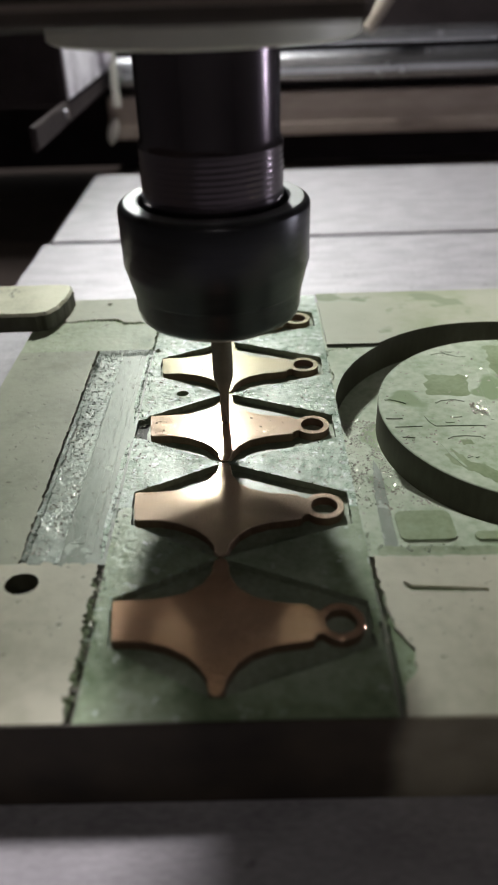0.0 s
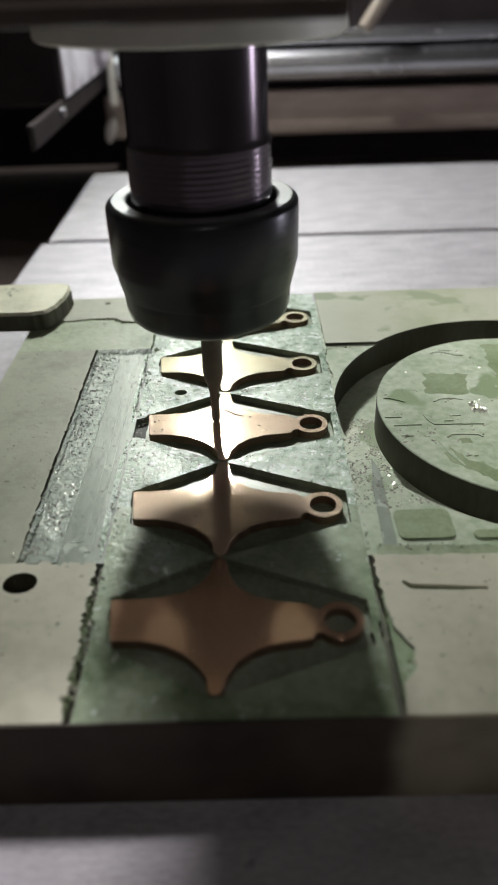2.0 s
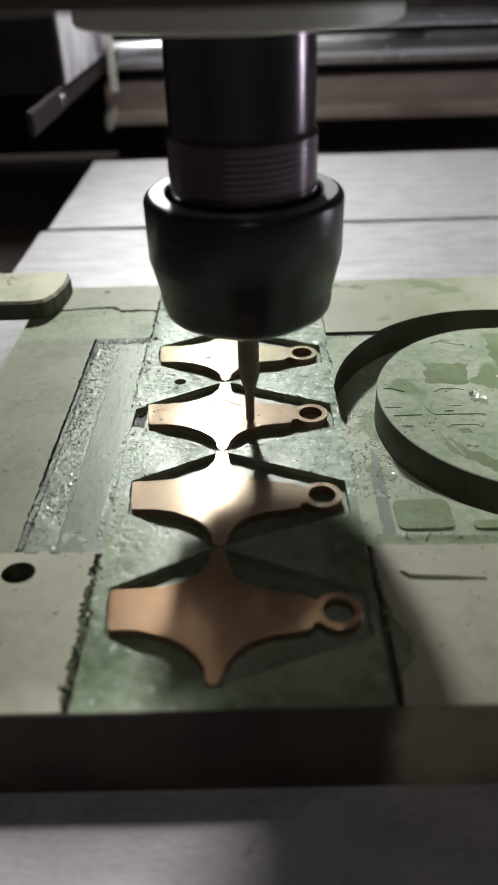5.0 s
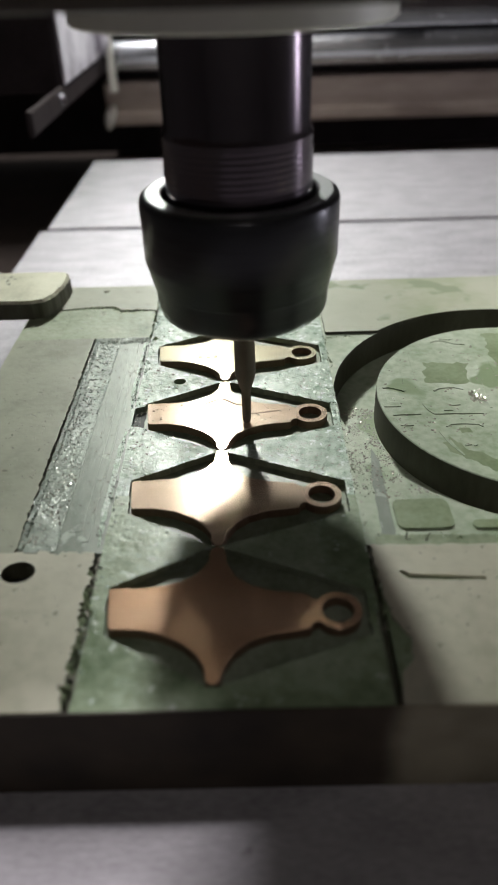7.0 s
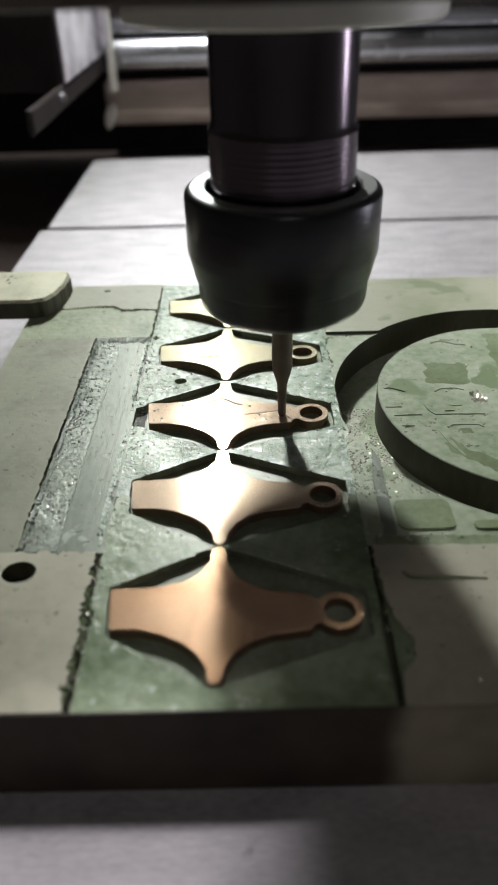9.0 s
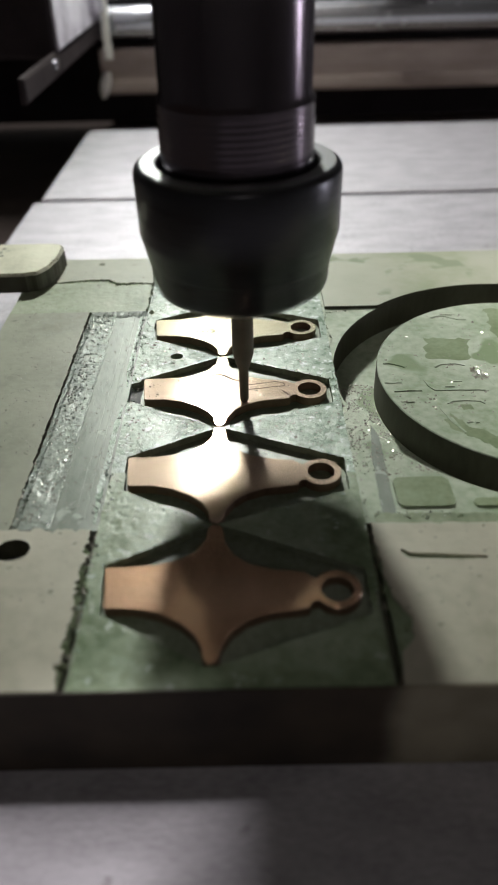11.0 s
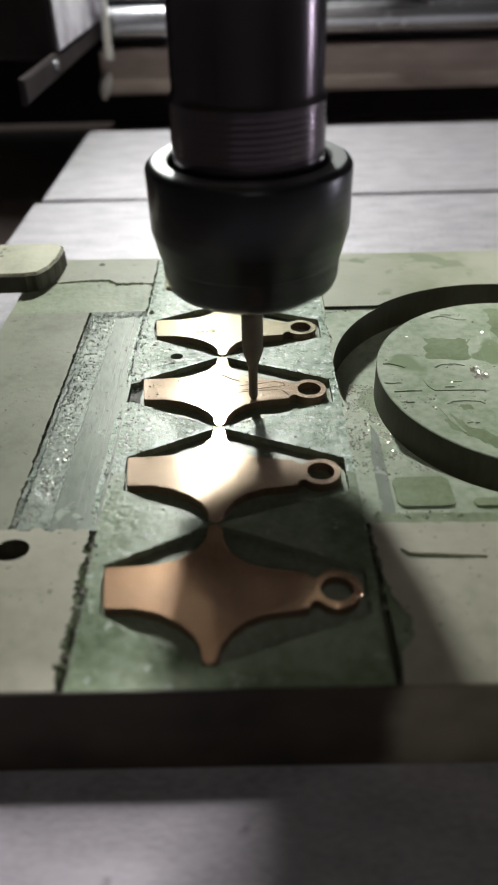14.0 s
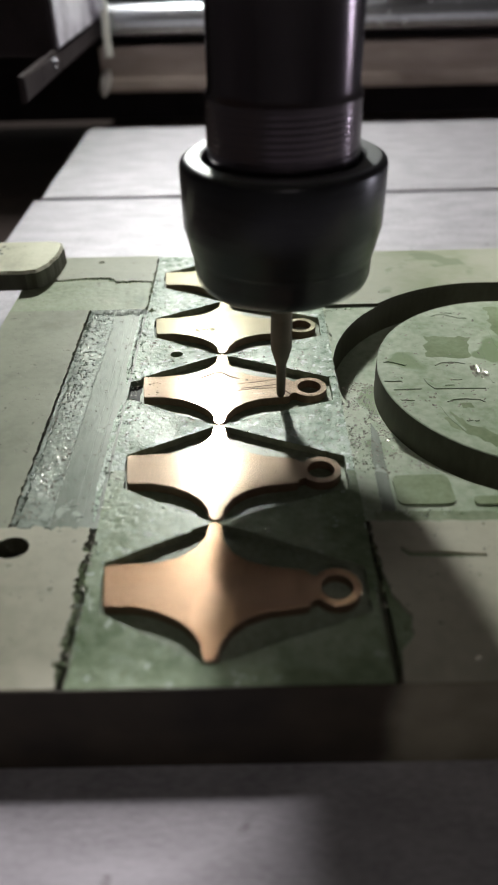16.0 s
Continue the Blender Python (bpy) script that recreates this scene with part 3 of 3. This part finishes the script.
    # long low ridges left by the cutter
    for line, w in [([(47.2, 20), (46.2, 11.2), (44.6, -1.3)], 0.9), ([(33.9, 19.1), (33.5, 8.5)], 0.6), ([(49.0, 17), (47.6, -14)], 0.8), ([(31.4, 14), (31.0, 7.5)], 0.5), ([(34.0, -8), (35.2, -12), (36.4, -15)], 0.7)]:
        part("tool_ridge", slab(bmesh.new(), [jag(ribbon(line, w), 0.08, 0.6, 62)], z - 0.2, z + 0.07), RIGHTM, plate)
    # darker green patches where the coating is left
    for pts, seed in (([(36.0, 15.6), (44.7, 14.7), (42.6, 7.2), (34.9, 7.9)], 63), ([(35.2, -9.6), (37.4, -13.6), (42.6, -16.8), (41.4, -20.0), (35.0, -14.4), (33.8, -11.4)], 64), ([(49.5, 12), (66, 12), (64, 28), (50.5, 27)], 65),
                      ([(37.4, -7.2), (39.2, -7.3), (39.4, -8.7), (37.6, -8.8)], 66)):
        part("coating_patch", slab(bmesh.new(), [jag(pts, 0.5, 0.9, seed)], z - 0.2, z + 0.012), DEEP, plate)
    return plate


build_plate()


# ---------------------------------------------------------------- pendants
RX, RY = 12.85, -2.2     # centre of the pendant's ring


def pendant_outline():
    pts = [(-15.5, 2.05), (-15.85, 1.75), (-15.15, -4.25), (-14.85, -4.6)]
    pts += [(-11.5, -4.7), (-8.6, -5.5), (-6.0, -6.9), (-4.2, -8.6), (-3.3, -10.2), (-3.1, -11.8), (-2.7, -12.4), (-2.2, -12.6), (-1.6, -12.3), (-1.25, -11.6)]
    pts += [(-1.0, -10.2), (0.2, -8.2), (2.0, -6.7), (4.6, -5.7), (8.6, -5.2), (9.3, -5.0), (9.5, -4.5), (9.9, -4.1), (10.4, -4.0), (10.75, -3.4)]
    pts += [(10.6, -2.2), (10.75, -1.0), (10.5, -0.5), (9.8, -0.1), (9.0, 0.6), (5.0, 1.2), (2.2, 2.2), (0.2, 3.8), (-0.9, 6.0), (-1.2, 8.4), (-1.5, 9.1), (-2.2, 9.4), (-2.9, 9.1), (-3.2, 8.4)]
    pts += [(-3.4, 6.6), (-4.6, 4.6), (-6.6, 3.1), (-9.4, 2.3), (-12.0, 2.1)]
    return pts


def soft_rim(bm, width):
    """Small worn bevel round the upper rim."""
    rim = [e for e in bm.edges if all(v.co.z > -0.1 for v in e.verts) and len(e.link_faces) == 2 and any(abs(f.normal.z) < 0.5 for f in e.link_faces)]
    bmesh.ops.bevel(bm, geom=rim, offset=width, segments=1, affect="EDGES")
    return bm


def pendant_mesh():
    bm = slab(bmesh.new(), [pendant_outline()], -1.46, 0.0)
    bm.normal_update()
    return soft_rim(bm, 0.1)


def ring_mesh():
    bm = slab(bmesh.new(), [ring_pts(RX, RY, 2.95, 40), ring_pts(RX, RY, 1.96, 32)], -1.46, -0.02)
    bm.normal_update()
    return soft_rim(bm, 0.05)


first = tagged(link("pendant_blank", pendant_mesh(), COPPER, side=SHADED_BRASS), "copper-coloured brass pendant blank with a ring, lying in its milled pocket", "pendant", "row of pendant blanks")
part("ring", ring_mesh(), COPPER, first, side=SHADED_BRASS)
first.matrix_world = pose(0, -2 * PITCH * MM, 0)
for k in range(1, 5):
    blank = copy_thing(first, pose(0, (k - 2) * PITCH * MM, 0))
    if k == 2:
        worked = blank
        tagged(blank, "pale brass pendant being engraved, strewn with fine chips")
    for ob in (blank, *blank.children):
        ob.material_slots[0].link = "OBJECT"
        ob.material_slots[0].material = GOLD if k > 2 else BRASS
    if k == 1:
        tagged(blank, "pale pinkish brass pendant blank with a ring, lying in its pocket")
    if k > 2:
        if k == 3:
            dent = lathe(bmesh.new(), [(0, 0.12), (0.5, 0.16), (0.8, 0.05), (1.1, 0.10), (1.9, 0.02), (2.1, -0.1)], 20)
            for v in dent.verts:
                v.co = Vector((-5.7 + v.co.x, -3.2 + v.co.y * 0.62 + 0.2 * noise.noise(v.co * 2), v.co.z))
            part("punch_mark", dent, GOLD, blank, "burred oval punch mark", True)
        tagged(blank, "yellow brass pendant blank with a ring, lying in its pocket")


# engraved strokes on the worked pendant, with the second at which the cutter has drawn each
STROKES = [([(-6.6, 0.6), (-5.4, 1.5), (-3.9, 2.5), (-2.9, 3.1)], 0.45, 2.4), ([(-2.9, 3.1), (-1.9, 2.6), (-0.3, 1.2), (1.0, 0.7)], 0.45, 1.0),
           ([(1.2, -2.3), (4.4, -1.9), (7.5, -1.3)], 0.26, 6.9), ([(0.6, -0.9), (3.5, -0.5), (7.4, 0.3)], 0.24, 9.1), ([(7.4, 0.2), (8.6, -0.4), (8.7, -1.2), (7.5, -1.4)], 0.24, 9.6),
           ([(0.6, -3.0), (3.5, -2.5), (7.5, -2.4)], 0.24, 13.2), ([(8.2, -2.6), (8.9, -3.6), (9.4, -4.3)], 0.3, 8.9)]
strokes = []
for line, w, t in STROKES:
    ob = part("engraved_stroke", slab(bmesh.new(), [ribbon(line, w)], -0.15, 0.0), SCORE, worked, "dark engraved stroke")
    strokes.append((ob, t))


# ---------------------------------------------------------------- clamp
def build_clamp():
    bm = bmesh.new()
    pts = [(-110, 38.6), (-45.0, 38.6), (-42.4, 39.6), (-40.6, 42.5), (-39.6, 47.5), (-39.4, 53), (-40.4, 55.4), (-42.5, 56.2), (-110, 56.2)]
    slab(bm, [jag(pts, 0.17, 0.5, 41, skip=(0, 7, 8))], 0.0, 4.2)
    rim = [e for e in bm.edges if all(v.co.z > 4.1 for v in e.verts) and len(e.link_faces) == 2 and any(abs(f.normal.z) < 0.5 for f in e.link_faces)]
    bmesh.ops.bevel(bm, geom=rim, offset=0.6, segments=1, affect="EDGES")
    ob = tagged(link("clamp_bar", bm, CLAMPM, False, SHADED), "pitted zinc clamp bar with a worn rounded corner", "clamp")
    return ob


build_clamp()


# ---------------------------------------------------------------- metal chips
def chips(name, label, spots, seed):
    """Fine curled chips strewn over patches of (x0, x1, y0, y1, z, number, largest size)."""
    rnd = random.Random(seed)
    bm = bmesh.new()
    for x0, x1, y0, y1, z, count, big in spots:
        for _ in range(count):
            x, y = rnd.uniform(x0, x1), rnd.uniform(y0, y1)
            if noise.noise(Vector((x * 0.33, y * 0.33, seed))) < rnd.uniform(-0.5, 0.35):
                continue
            if -1 < z < 0 and -16.2 < x < 16.8:
                # none hang over the pockets
                row_y = y - PITCH * round(y / PITCH)
                if any(pocket_front(x) - 0.3 < row_y + d < pocket_back(x) + 0.3 for d in (0, -PITCH)):
                    continue
            rr = math.hypot(x - CX, y - CY)
            if (R2 - 0.3 < rr < R1 + 0.3) if z > -2 else not R2 + 0.3 < rr < R1 - 0.3:
                if x > 17.7:
                    continue
            size = big * (0.25 + 0.75 * rnd.random() ** 2.5)
            m = Matrix.Translation((x, y, z + size * 0.25)) @ Euler((rnd.uniform(-0.2, 0.5), rnd.uniform(-0.35, 0.35), rnd.uniform(-0.9, 0.9))).to_matrix().to_4x4()
            w, c = size * rnd.uniform(0.35, 0.8), rnd.uniform(0.03, 0.25)
            row = []
            for k in range(4):
                u = k / 3 - 0.5
                lift = c * size * (4 * u * u)
                row.append((bm.verts.new(m @ Vector((u * size, -w / 2, lift))), bm.verts.new(m @ Vector((u * size, w / 2, lift + 0.1 * w)))))
            for a, b in zip(row, row[1:]):
                bm.faces.new((a[0], b[0], b[1], a[1]))
    return tagged(link(name, bm, CHIP), label, "metal chips", kind="stuff")


chips("recess_chips", "fine bright metal chips lying in the milled recess", [(-29.2, -24.6, -34, 28, -0.4, 1000, 0.42), (-24.5, -18.2, -34, 28, -0.5, 500, 0.36), (-30.5, -29.0, -34, 28, -0.3, 260, 0.5)], 3)
chips("strip_chips", "fine metal chips strewn over the scraped strip", [(-17.5, 17.4, -26, 24, -0.3, 2600, 0.5), (-18.8, -17.3, -58, -36, -0.5, 260, 0.6), (17.5, 19.2, -58, -30, -0.6, 90, 0.4), (-17.5, 17.4, 24, 54, -0.3, 300, 0.45)], 4)
chips("pendant_chips", "small chips lying on the engraved pendant", [(-15.3, -9.5, -4.2, 1.6, 0.02, 70, 0.42), (2, 9.5, -4.6, 0.5, 0.02, 40, 0.5), (-10, 8, -27, -20, 0.02, 22, 0.45), (11.2, 14.5, -3.7, -0.7, -1.48, 40, 0.6)], 5)
chips("groove_chips", "brass chips piled on the groove floor", [(17.8, 27, -16, 9, -6.85, 2600, 0.5), (18.0, 30, -27, -4, -0.5, 1500, 0.5), (20, 36, -20, 12, -6.85, 1300, 0.5), (41.8, 44.6, 0.5, 5, -0.55, 160, 0.7)], 6)
chips("land_chips", "scattered metal chips on the painted plate", [(-44, -30, -55, 50, 0.02, 1500, 0.34), (-30, -19, -58, -37, 0.02, 90, 0.34), (19, 40, -58, -37, 0.02, 160, 0.36), (19, 60, 29, 55, 0.02, 120, 0.3), (26, 50, -14, 25, -0.55, 520, 0.55)], 7)


# ---------------------------------------------------------------- crumbs and burrs
def crumbs(name, label, mat, lines, seed):
    """Torn crumbs of coating along lines of (points, spread, height, number per mm, largest size)."""
    rnd = random.Random(seed)
    verts, faces = [], []
    for pts, spread, z, dense, big in lines:
        for a, b in zip(pts, pts[1:]):
            d = math.hypot(b[0] - a[0], b[1] - a[1])
            for _ in range(int(d * dense)):
                t = rnd.random()
                x, y = a[0] + (b[0] - a[0]) * t, a[1] + (b[1] - a[1]) * t
                if noise.noise(Vector((x * 0.4, y * 0.4, seed))) < rnd.uniform(-0.45, 0.3):
                    continue
                x, y = x + rnd.gauss(0, spread), y + rnd.gauss(0, spread)
                r = big * (0.2 + 0.8 * rnd.random() ** 2.2)
                o, turn = len(verts), rnd.uniform(0, 6.3)
                for k in range(4):
                    q = turn + k * 1.57 + rnd.uniform(-0.4, 0.4)
                    w = r * rnd.uniform(0.6, 1.3)
                    verts.append((x + w * math.cos(q), y + w * math.sin(q), z - 0.05 + rnd.uniform(0, 0.4) * r))
                verts.append((x + rnd.uniform(-0.4, 0.4) * r, y + rnd.uniform(-0.4, 0.4) * r, z + r * rnd.uniform(0.5, 1.1)))
                verts.append((x, y, z - 0.12))
                for k in range(4):
                    faces.append((o + k, o + (k + 1) % 4, o + 4))
                    faces.append((o + (k + 1) % 4, o + k, o + 5))
    bm = bmesh.new()
    vs = [bm.verts.new(v) for v in verts]
    for f in faces:
        bm.faces.new([vs[k] for k in f])
    return tagged(link(name, bm, mat), label, "crumbs", kind="stuff")


def pocket_rims():
    lines = []
    for k in range(-2, 3):
        y = k * PITCH
        near = 1.0 if k >= 0 else 0.5
        for x0, x1 in ((-16.2, AX - 1.5), (AX + 1.5, 16.6)):
            n = 6
            xs = [x0 + (x1 - x0) * i / n for i in range(n + 1)]
            lines.append(([(x, y + pocket_back(x) + 0.22) for x in xs], 0.12, -0.36, 5.0 * near, 0.26))
            lines.append(([(x, y + pocket_front(x) - 0.3) for x in xs], 0.16, -0.36, 3.5 * near, 0.24))
        lines.append(([(17.3, y - 12), (17.3, y + 6)], 0.3, -0.4, 4 * near, 0.3))
        lines.append(([(-17.4, y - 12), (-17.5, y + 6)], 0.3, -0.4, 6 * near, 0.34))
    return lines


crumbs("coating_crumbs", "torn green crumbs along the pocket rims", GREEN, pocket_rims(), 51)
crumbs("seam_crumbs", "dark oily crumbs packed in the seams", DEEP, [([(-18.7, -36), (-18.6, -59)], 0.3, -0.4, 14, 0.5), ([(18.6, -36), (18.7, -50), (20.4, -52), (18.8, -58)], 0.25, -0.5, 6, 0.4),
       ([(-38.6, 43.0), (-33.5, 43.7), (-28.2, 43.9), (-25.9, 41.7), (-18.3, 41.5)], 0.3, -0.15, 9, 0.5), ([(-18.2, 28.5), (-18.2, 55)], 0.2, -0.3, 5, 0.35), ([(-19.0, 27.6), (-16.4, 28.3)], 0.5, -0.3, 14, 0.5)], 52)
crumbs("recess_crumbs", "bright torn burrs along the milled recess", ROUGHM, [([(-29.3, -34.5), (-29.1, 27)], 0.2, -0.25, 14, 0.32), ([(-29.5, 27.4), (-18.4, 27.6)], 0.4, -0.3, 8, 0.35), ([(-27.6, -10), (-27.0, 27)], 1.1, -0.44, 22, 0.34),
       ([(-18.7, 2), (-18.6, 27)], 0.15, -0.42, 9, 0.28), ([(-18.9, -33), (-18.7, -8)], 0.2, -0.45, 5, 0.26)], 53)
crumbs("clamp_burrs", "bright torn burrs along the rim of the clamp bar", CLAMPM, [([(-62, 39.0), (-45, 39.0), (-42.7, 40.0), (-41.0, 42.8), (-40.0, 47.6), (-39.8, 53.0), (-40.8, 55.0)], 0.2, 3.95, 6, 0.42)], 55)
crumbs("land_crumbs", "green crumbs on the milled land by the ring groove", RIGHTM, [([(18.3, -34), (18.3, -11)], 0.2, -0.6, 7, 0.3), ([(18.3, 14), (18.2, 27)], 0.2, -0.6, 7, 0.3), ([(19.5, -33.5), (40, -33.9)], 0.4, -0.3, 4, 0.4), ([(20.8, -26), (19.6, -16)], 0.6, -0.6, 14, 0.3),
       ([(19.0, 26.6), (23.4, 27.6)], 0.3, -0.6, 6, 0.35)], 54)


# ---------------------------------------------------------------- back of the machine
def build_gantry():
    beam = tagged(empty("rear_beam", 0, 290, BED), "oiled brown rear beam of the milling machine", "machine beam")
    part("lower_web", box(bmesh.new(), -69, 320, 0, 40, 6.5, 27.0, 1.0), BROWN, beam)
    part("ledge", box(bmesh.new(), -69, 320, -1.2, 0.2, 8.0, 13.0, 0.4), BROWN, beam)
    part("upper_web", box(bmesh.new(), -300, 320, 16, 40, 27.2, 72), CAST, beam)
    # added black sheet that keeps the gap beside the beam dark
    part("rear_panel", box(bmesh.new(), -300, -69.3, 30, 40, 6.5, 27.0), CAST, beam)
    part("under_web", box(bmesh.new(), -300, 320, 37, 41, -14, 6.3), CAST, beam)
    rail = tagged(empty("guide_rail", 0, 294, 23), "polished round steel guide rail in front of the beam", "guide rail")
    part("rod", rod(bmesh.new(), (-140, 0, 0), (320, 0, 0), 7.6, 48), RAIL, rail, "", True)
    part("upper_strip", box(bmesh.new(), -140, 320, -3, 12, 9.0, 15.5, 1.5), RAIL, rail)
    strap = tagged(link("cable_tie", slab(bmesh.new(), [[(-63.6, 278), (-60.6, 278), (-60.4, 281), (-63.4, 281)]], 9.0, 44.0), WHITE), "white plastic strap hanging by the rail", "strap")
    blob = bmesh.new()
    bmesh.ops.create_icosphere(blob, subdivisions=3, radius=1.0)
    for v in blob.verts:
        k = 1 + 0.25 * noise.noise(v.co * 1.7)
        v.co = Vector((-65.8 + v.co.x * 3.0 * k + v.co.z * 1.6, 282 + v.co.y * 2.5 * k, -2.9 + v.co.z * 5.9 * k))
    part("clip", blob, WHITE, strap, "lumpy white clip", True)
    hose = bmesh.new()
    rod(hose, (60.4, 282, 38.5), (80, 288, 66), 3.4, 16)
    tagged(link("air_hose", hose, HOSEM, True), "dull beige air hose running up beside the rail", "hose")


def build_column():
    col = tagged(empty("side_column", -66, 150, BED), "black side bracket of the machine with a smeared face paled as if lit", "machine bracket")
    part("block", box(bmesh.new(), -90, 0, 40, 140, 38.0, 200, 1.5), CAST, col)
    part("lug", box(bmesh.new(), -1.6, 0, -11, 136, 32.6, 40.4, 0.5), CAST, col)
    part("lug_face", box(bmesh.new(), 0.02, 0.5, -10.4, 14, 33.2, 39.8, 0.2), CAST, col)
    part("lug_face", box(bmesh.new(), 0.02, 0.5, 14.2, 134, 33.4, 39.6, 0.2), CAST, col)
    # pale inner faces: the lamp's light on the bracket put into colour
    part("inner_face", box(bmesh.new(), 0.02, 1.0, 42, 138, 40.6, 190, 0.3), LILAC, col)
    part("rail_block", box(bmesh.new(), -1, 4.5, 112, 138, 44, 190, 1.5), LILAC, col)
    part("bolt", rod(bmesh.new(), (0.4, 31, 37.6), (2.2, 31, 37.6), 1.7, 12), RAIL, col)


build_gantry()
build_column()


# ---------------------------------------------------------------- spindle
def thread(bm, r0, depth, z0, z1, pitch, n=72):
    rows = int((z1 - z0) / pitch * 8)
    grid = []
    for k in range(rows + 1):
        z = z0 + (z1 - z0) * k / rows
        ring = []
        for i in range(n):
            a = 2 * math.pi * i / n
            ph = ((z / pitch) - i / n) % 1.0
            tri = 1 - abs(2 * ph - 1)
            fade = min(1.0, (z1 - z) / 1.2)
            r = r0 - depth * (1 - tri) * fade
            ring.append(bm.verts.new((r * math.cos(a), r * math.sin(a), z)))
        grid.append(ring)
    for a, b in zip(grid, grid[1:]):
        for i in range(n):
            j = (i + 1) % n
            bm.faces.new((a[i], a[j], b[j], b[i]))
    return bm


def build_spindle():
    sp = tagged(empty("milling_spindle"), "dark milling spindle with black collet nut and thin engraving cutter", "milling spindle")
    shaft = bmesh.new()
    lathe(shaft, [(0, 29.4), (9.9, 29.4), (9.9, 37.8)], 72)
    thread(shaft, 10.2, 0.022, 37.8, 46.4, 0.8)
    lathe(shaft, [(10.2, 46.4), (10.0, 46.9), (9.75, 47.4), (9.7, 60), (0, 60)], 72)
    rotor = part("shaft", shaft, SHAFT, sp, "dark turned steel shaft with a threaded end", True)
    nut = [(10.9, 35.9), (10.9, 38.7), (11.1, 38.9), (13.0, 38.9), (13.3, 38.85), (13.58, 38.72), (13.82, 38.5), (13.97, 38.22), (14.05, 37.9), (14.05, 30.0), (13.85, 29.4), (13.15, 26.2), (12.95, 25.6), (12.8, 23.0), (12.5, 22.0),
           (11.8, 21.3), (10.6, 20.8), (8.0, 20.5), (1.9, 20.5), (1.9, 23.4)]
    body = lathe(bmesh.new(), nut, 96)
    for v in body.verts:
        if 20.9 < v.co.z < 25.8 and v.co.xy.length > 11:
            # six spanner slots round the lower half
            a = (math.degrees(math.atan2(v.co.y, v.co.x)) % 60) / 60
            if a < 0.3:
                v.co.x *= 0.95
                v.co.y *= 0.95
    # paler ring: the light on the nut's top is put into its colour
    part("nut_face", lathe(bmesh.new(), [(11.2, 38.75), (11.3, 38.96), (13.1, 38.96), (13.2, 38.75)], 72), LIT_STEEL, rotor, "top face of the nut, paled for the light on it", True)
    part("collet_nut", body, BLACK, rotor, "black oxide collet nut", True)
    cut = [(1.66, 23), (1.7, 9.6), (1.6, 9.0), (0.92, 6.6), (0.8, 6.0), (0.72, 0.6), (0.5, 0.06), (0, 0.0)]
    part("cutter", lathe(bmesh.new(), cut, 24), CARBIDE, rotor, "thin tapered carbide cutter", True)
    part("flange", lathe(bmesh.new(), [(0, 59.2), (9.0, 59.2), (19.6, 59.2), (20.0, 59.5), (20.0, 62.5), (0, 62.5)], 96), PALE, sp, "pale metal spindle flange", True)
    part("housing", box(bmesh.new(), -80, 16, -34, 24, 62.4, 70, 0.5), HOUSE, sp, "brown-black spindle housing")
    # unseen lip, added to shade the right part of the bed front
    part("cover_lip", box(bmesh.new(), -19, 16, -50, -34.1, 68.5, 71.5, 0.4), HOUSE, sp)
    # unseen block, added to keep the ceiling light off the plate's back
    part("carriage", box(bmesh.new(), -80, 16, 19, 98, 110, 126, 1.0), HOUSE, sp, "dark unseen block added as a carriage to shade the plate")
    part("motor_body", lathe(bmesh.new(), [(0, 70.1), (18, 70.1), (18.5, 71), (18.5, 150), (0, 150)], 48), HOUSE, sp, "dark round motor body", True)
    part("ledge", box(bmesh.new(), -80, 16, -34.6, -33.9, 64.0, 64.6, 0.2), BROWN, sp)
    return sp, rotor


spindle, rotor = build_spindle()


def motions():
    rows = [(t, pose(x * MM, y * MM, z * MM)) for t, x, y, z in SPINDLE]
    walk(spindle, rows)
    spin = [(i / FPS, pose(0, 0, 0, 0, 0, -84.0 * i)) for i in range(0, 16 * FPS + 1)]
    walk(rotor, spin)
    # each stroke comes up to the surface as the cutter passes
    for ob, t in strokes:
        walk(ob, [(0, pose(0, 0, -0.4 * MM)), (t - 0.25, pose(0, 0, -0.4 * MM)), (t, pose(0, 0, 0.02 * MM)), (16.0, pose(0, 0, 0.02 * MM))])


SPINDLE = [
    (0, -2.28, -0.87, 0.0),
    (0.5, -2.27, -2.01, 0.0),
    (1, 0.18, -2.04, 0.0),
    (1.5, -1.88, -0.17, 0.0),
    (2, -3.72, -0.74, 0.0),
    (2.5, -4.47, -1.79, 0.0),
    (3, -2.45, -3.61, 0.0),
    (3.5, -0.21, -1.81, 0.0),
    (3.75, -0.05, -2.3, 0.6),
    (4, 0.80, -3.00, 2.3),
    (4.2, 1.90, -3.00, 2.3),
    (4.6, 2.60, -3.60, 2.0),
    (4.9, 2.30, -4.50, 0.0),
    (5.7, 5.20, -4.10, 0.0),
    (6.5, 4.50, -3.82, 0.0),
    (7, 1.88, -4.59, 0.0),
    (7.5, 2.45, -4.89, 0.0),
    (8, 5.10, -4.39, 0.0),
    (8.5, 7.80, -4.45, 0.0),
    (9, 7.76, -2.86, 0.0),
    (11.5, 1.12, -6.10, 0.0),
    (12, 3.69, -5.61, 0.0),
    (12.5, 6.47, -5.01, 0.0),
    (13, 7.10, -4.23, 0.0),
    (13.5, 6.15, -3.82, 0.0),
    (14, 3.35, -4.85, 0.0),
    (14.5, 0.96, -5.80, 0.0),
    (15, 3.43, -5.09, 0.0),
    (15.5, 6.27, -4.64, 0.0),
    (16, 7.89, -5.05, 0.0),
]


motions()
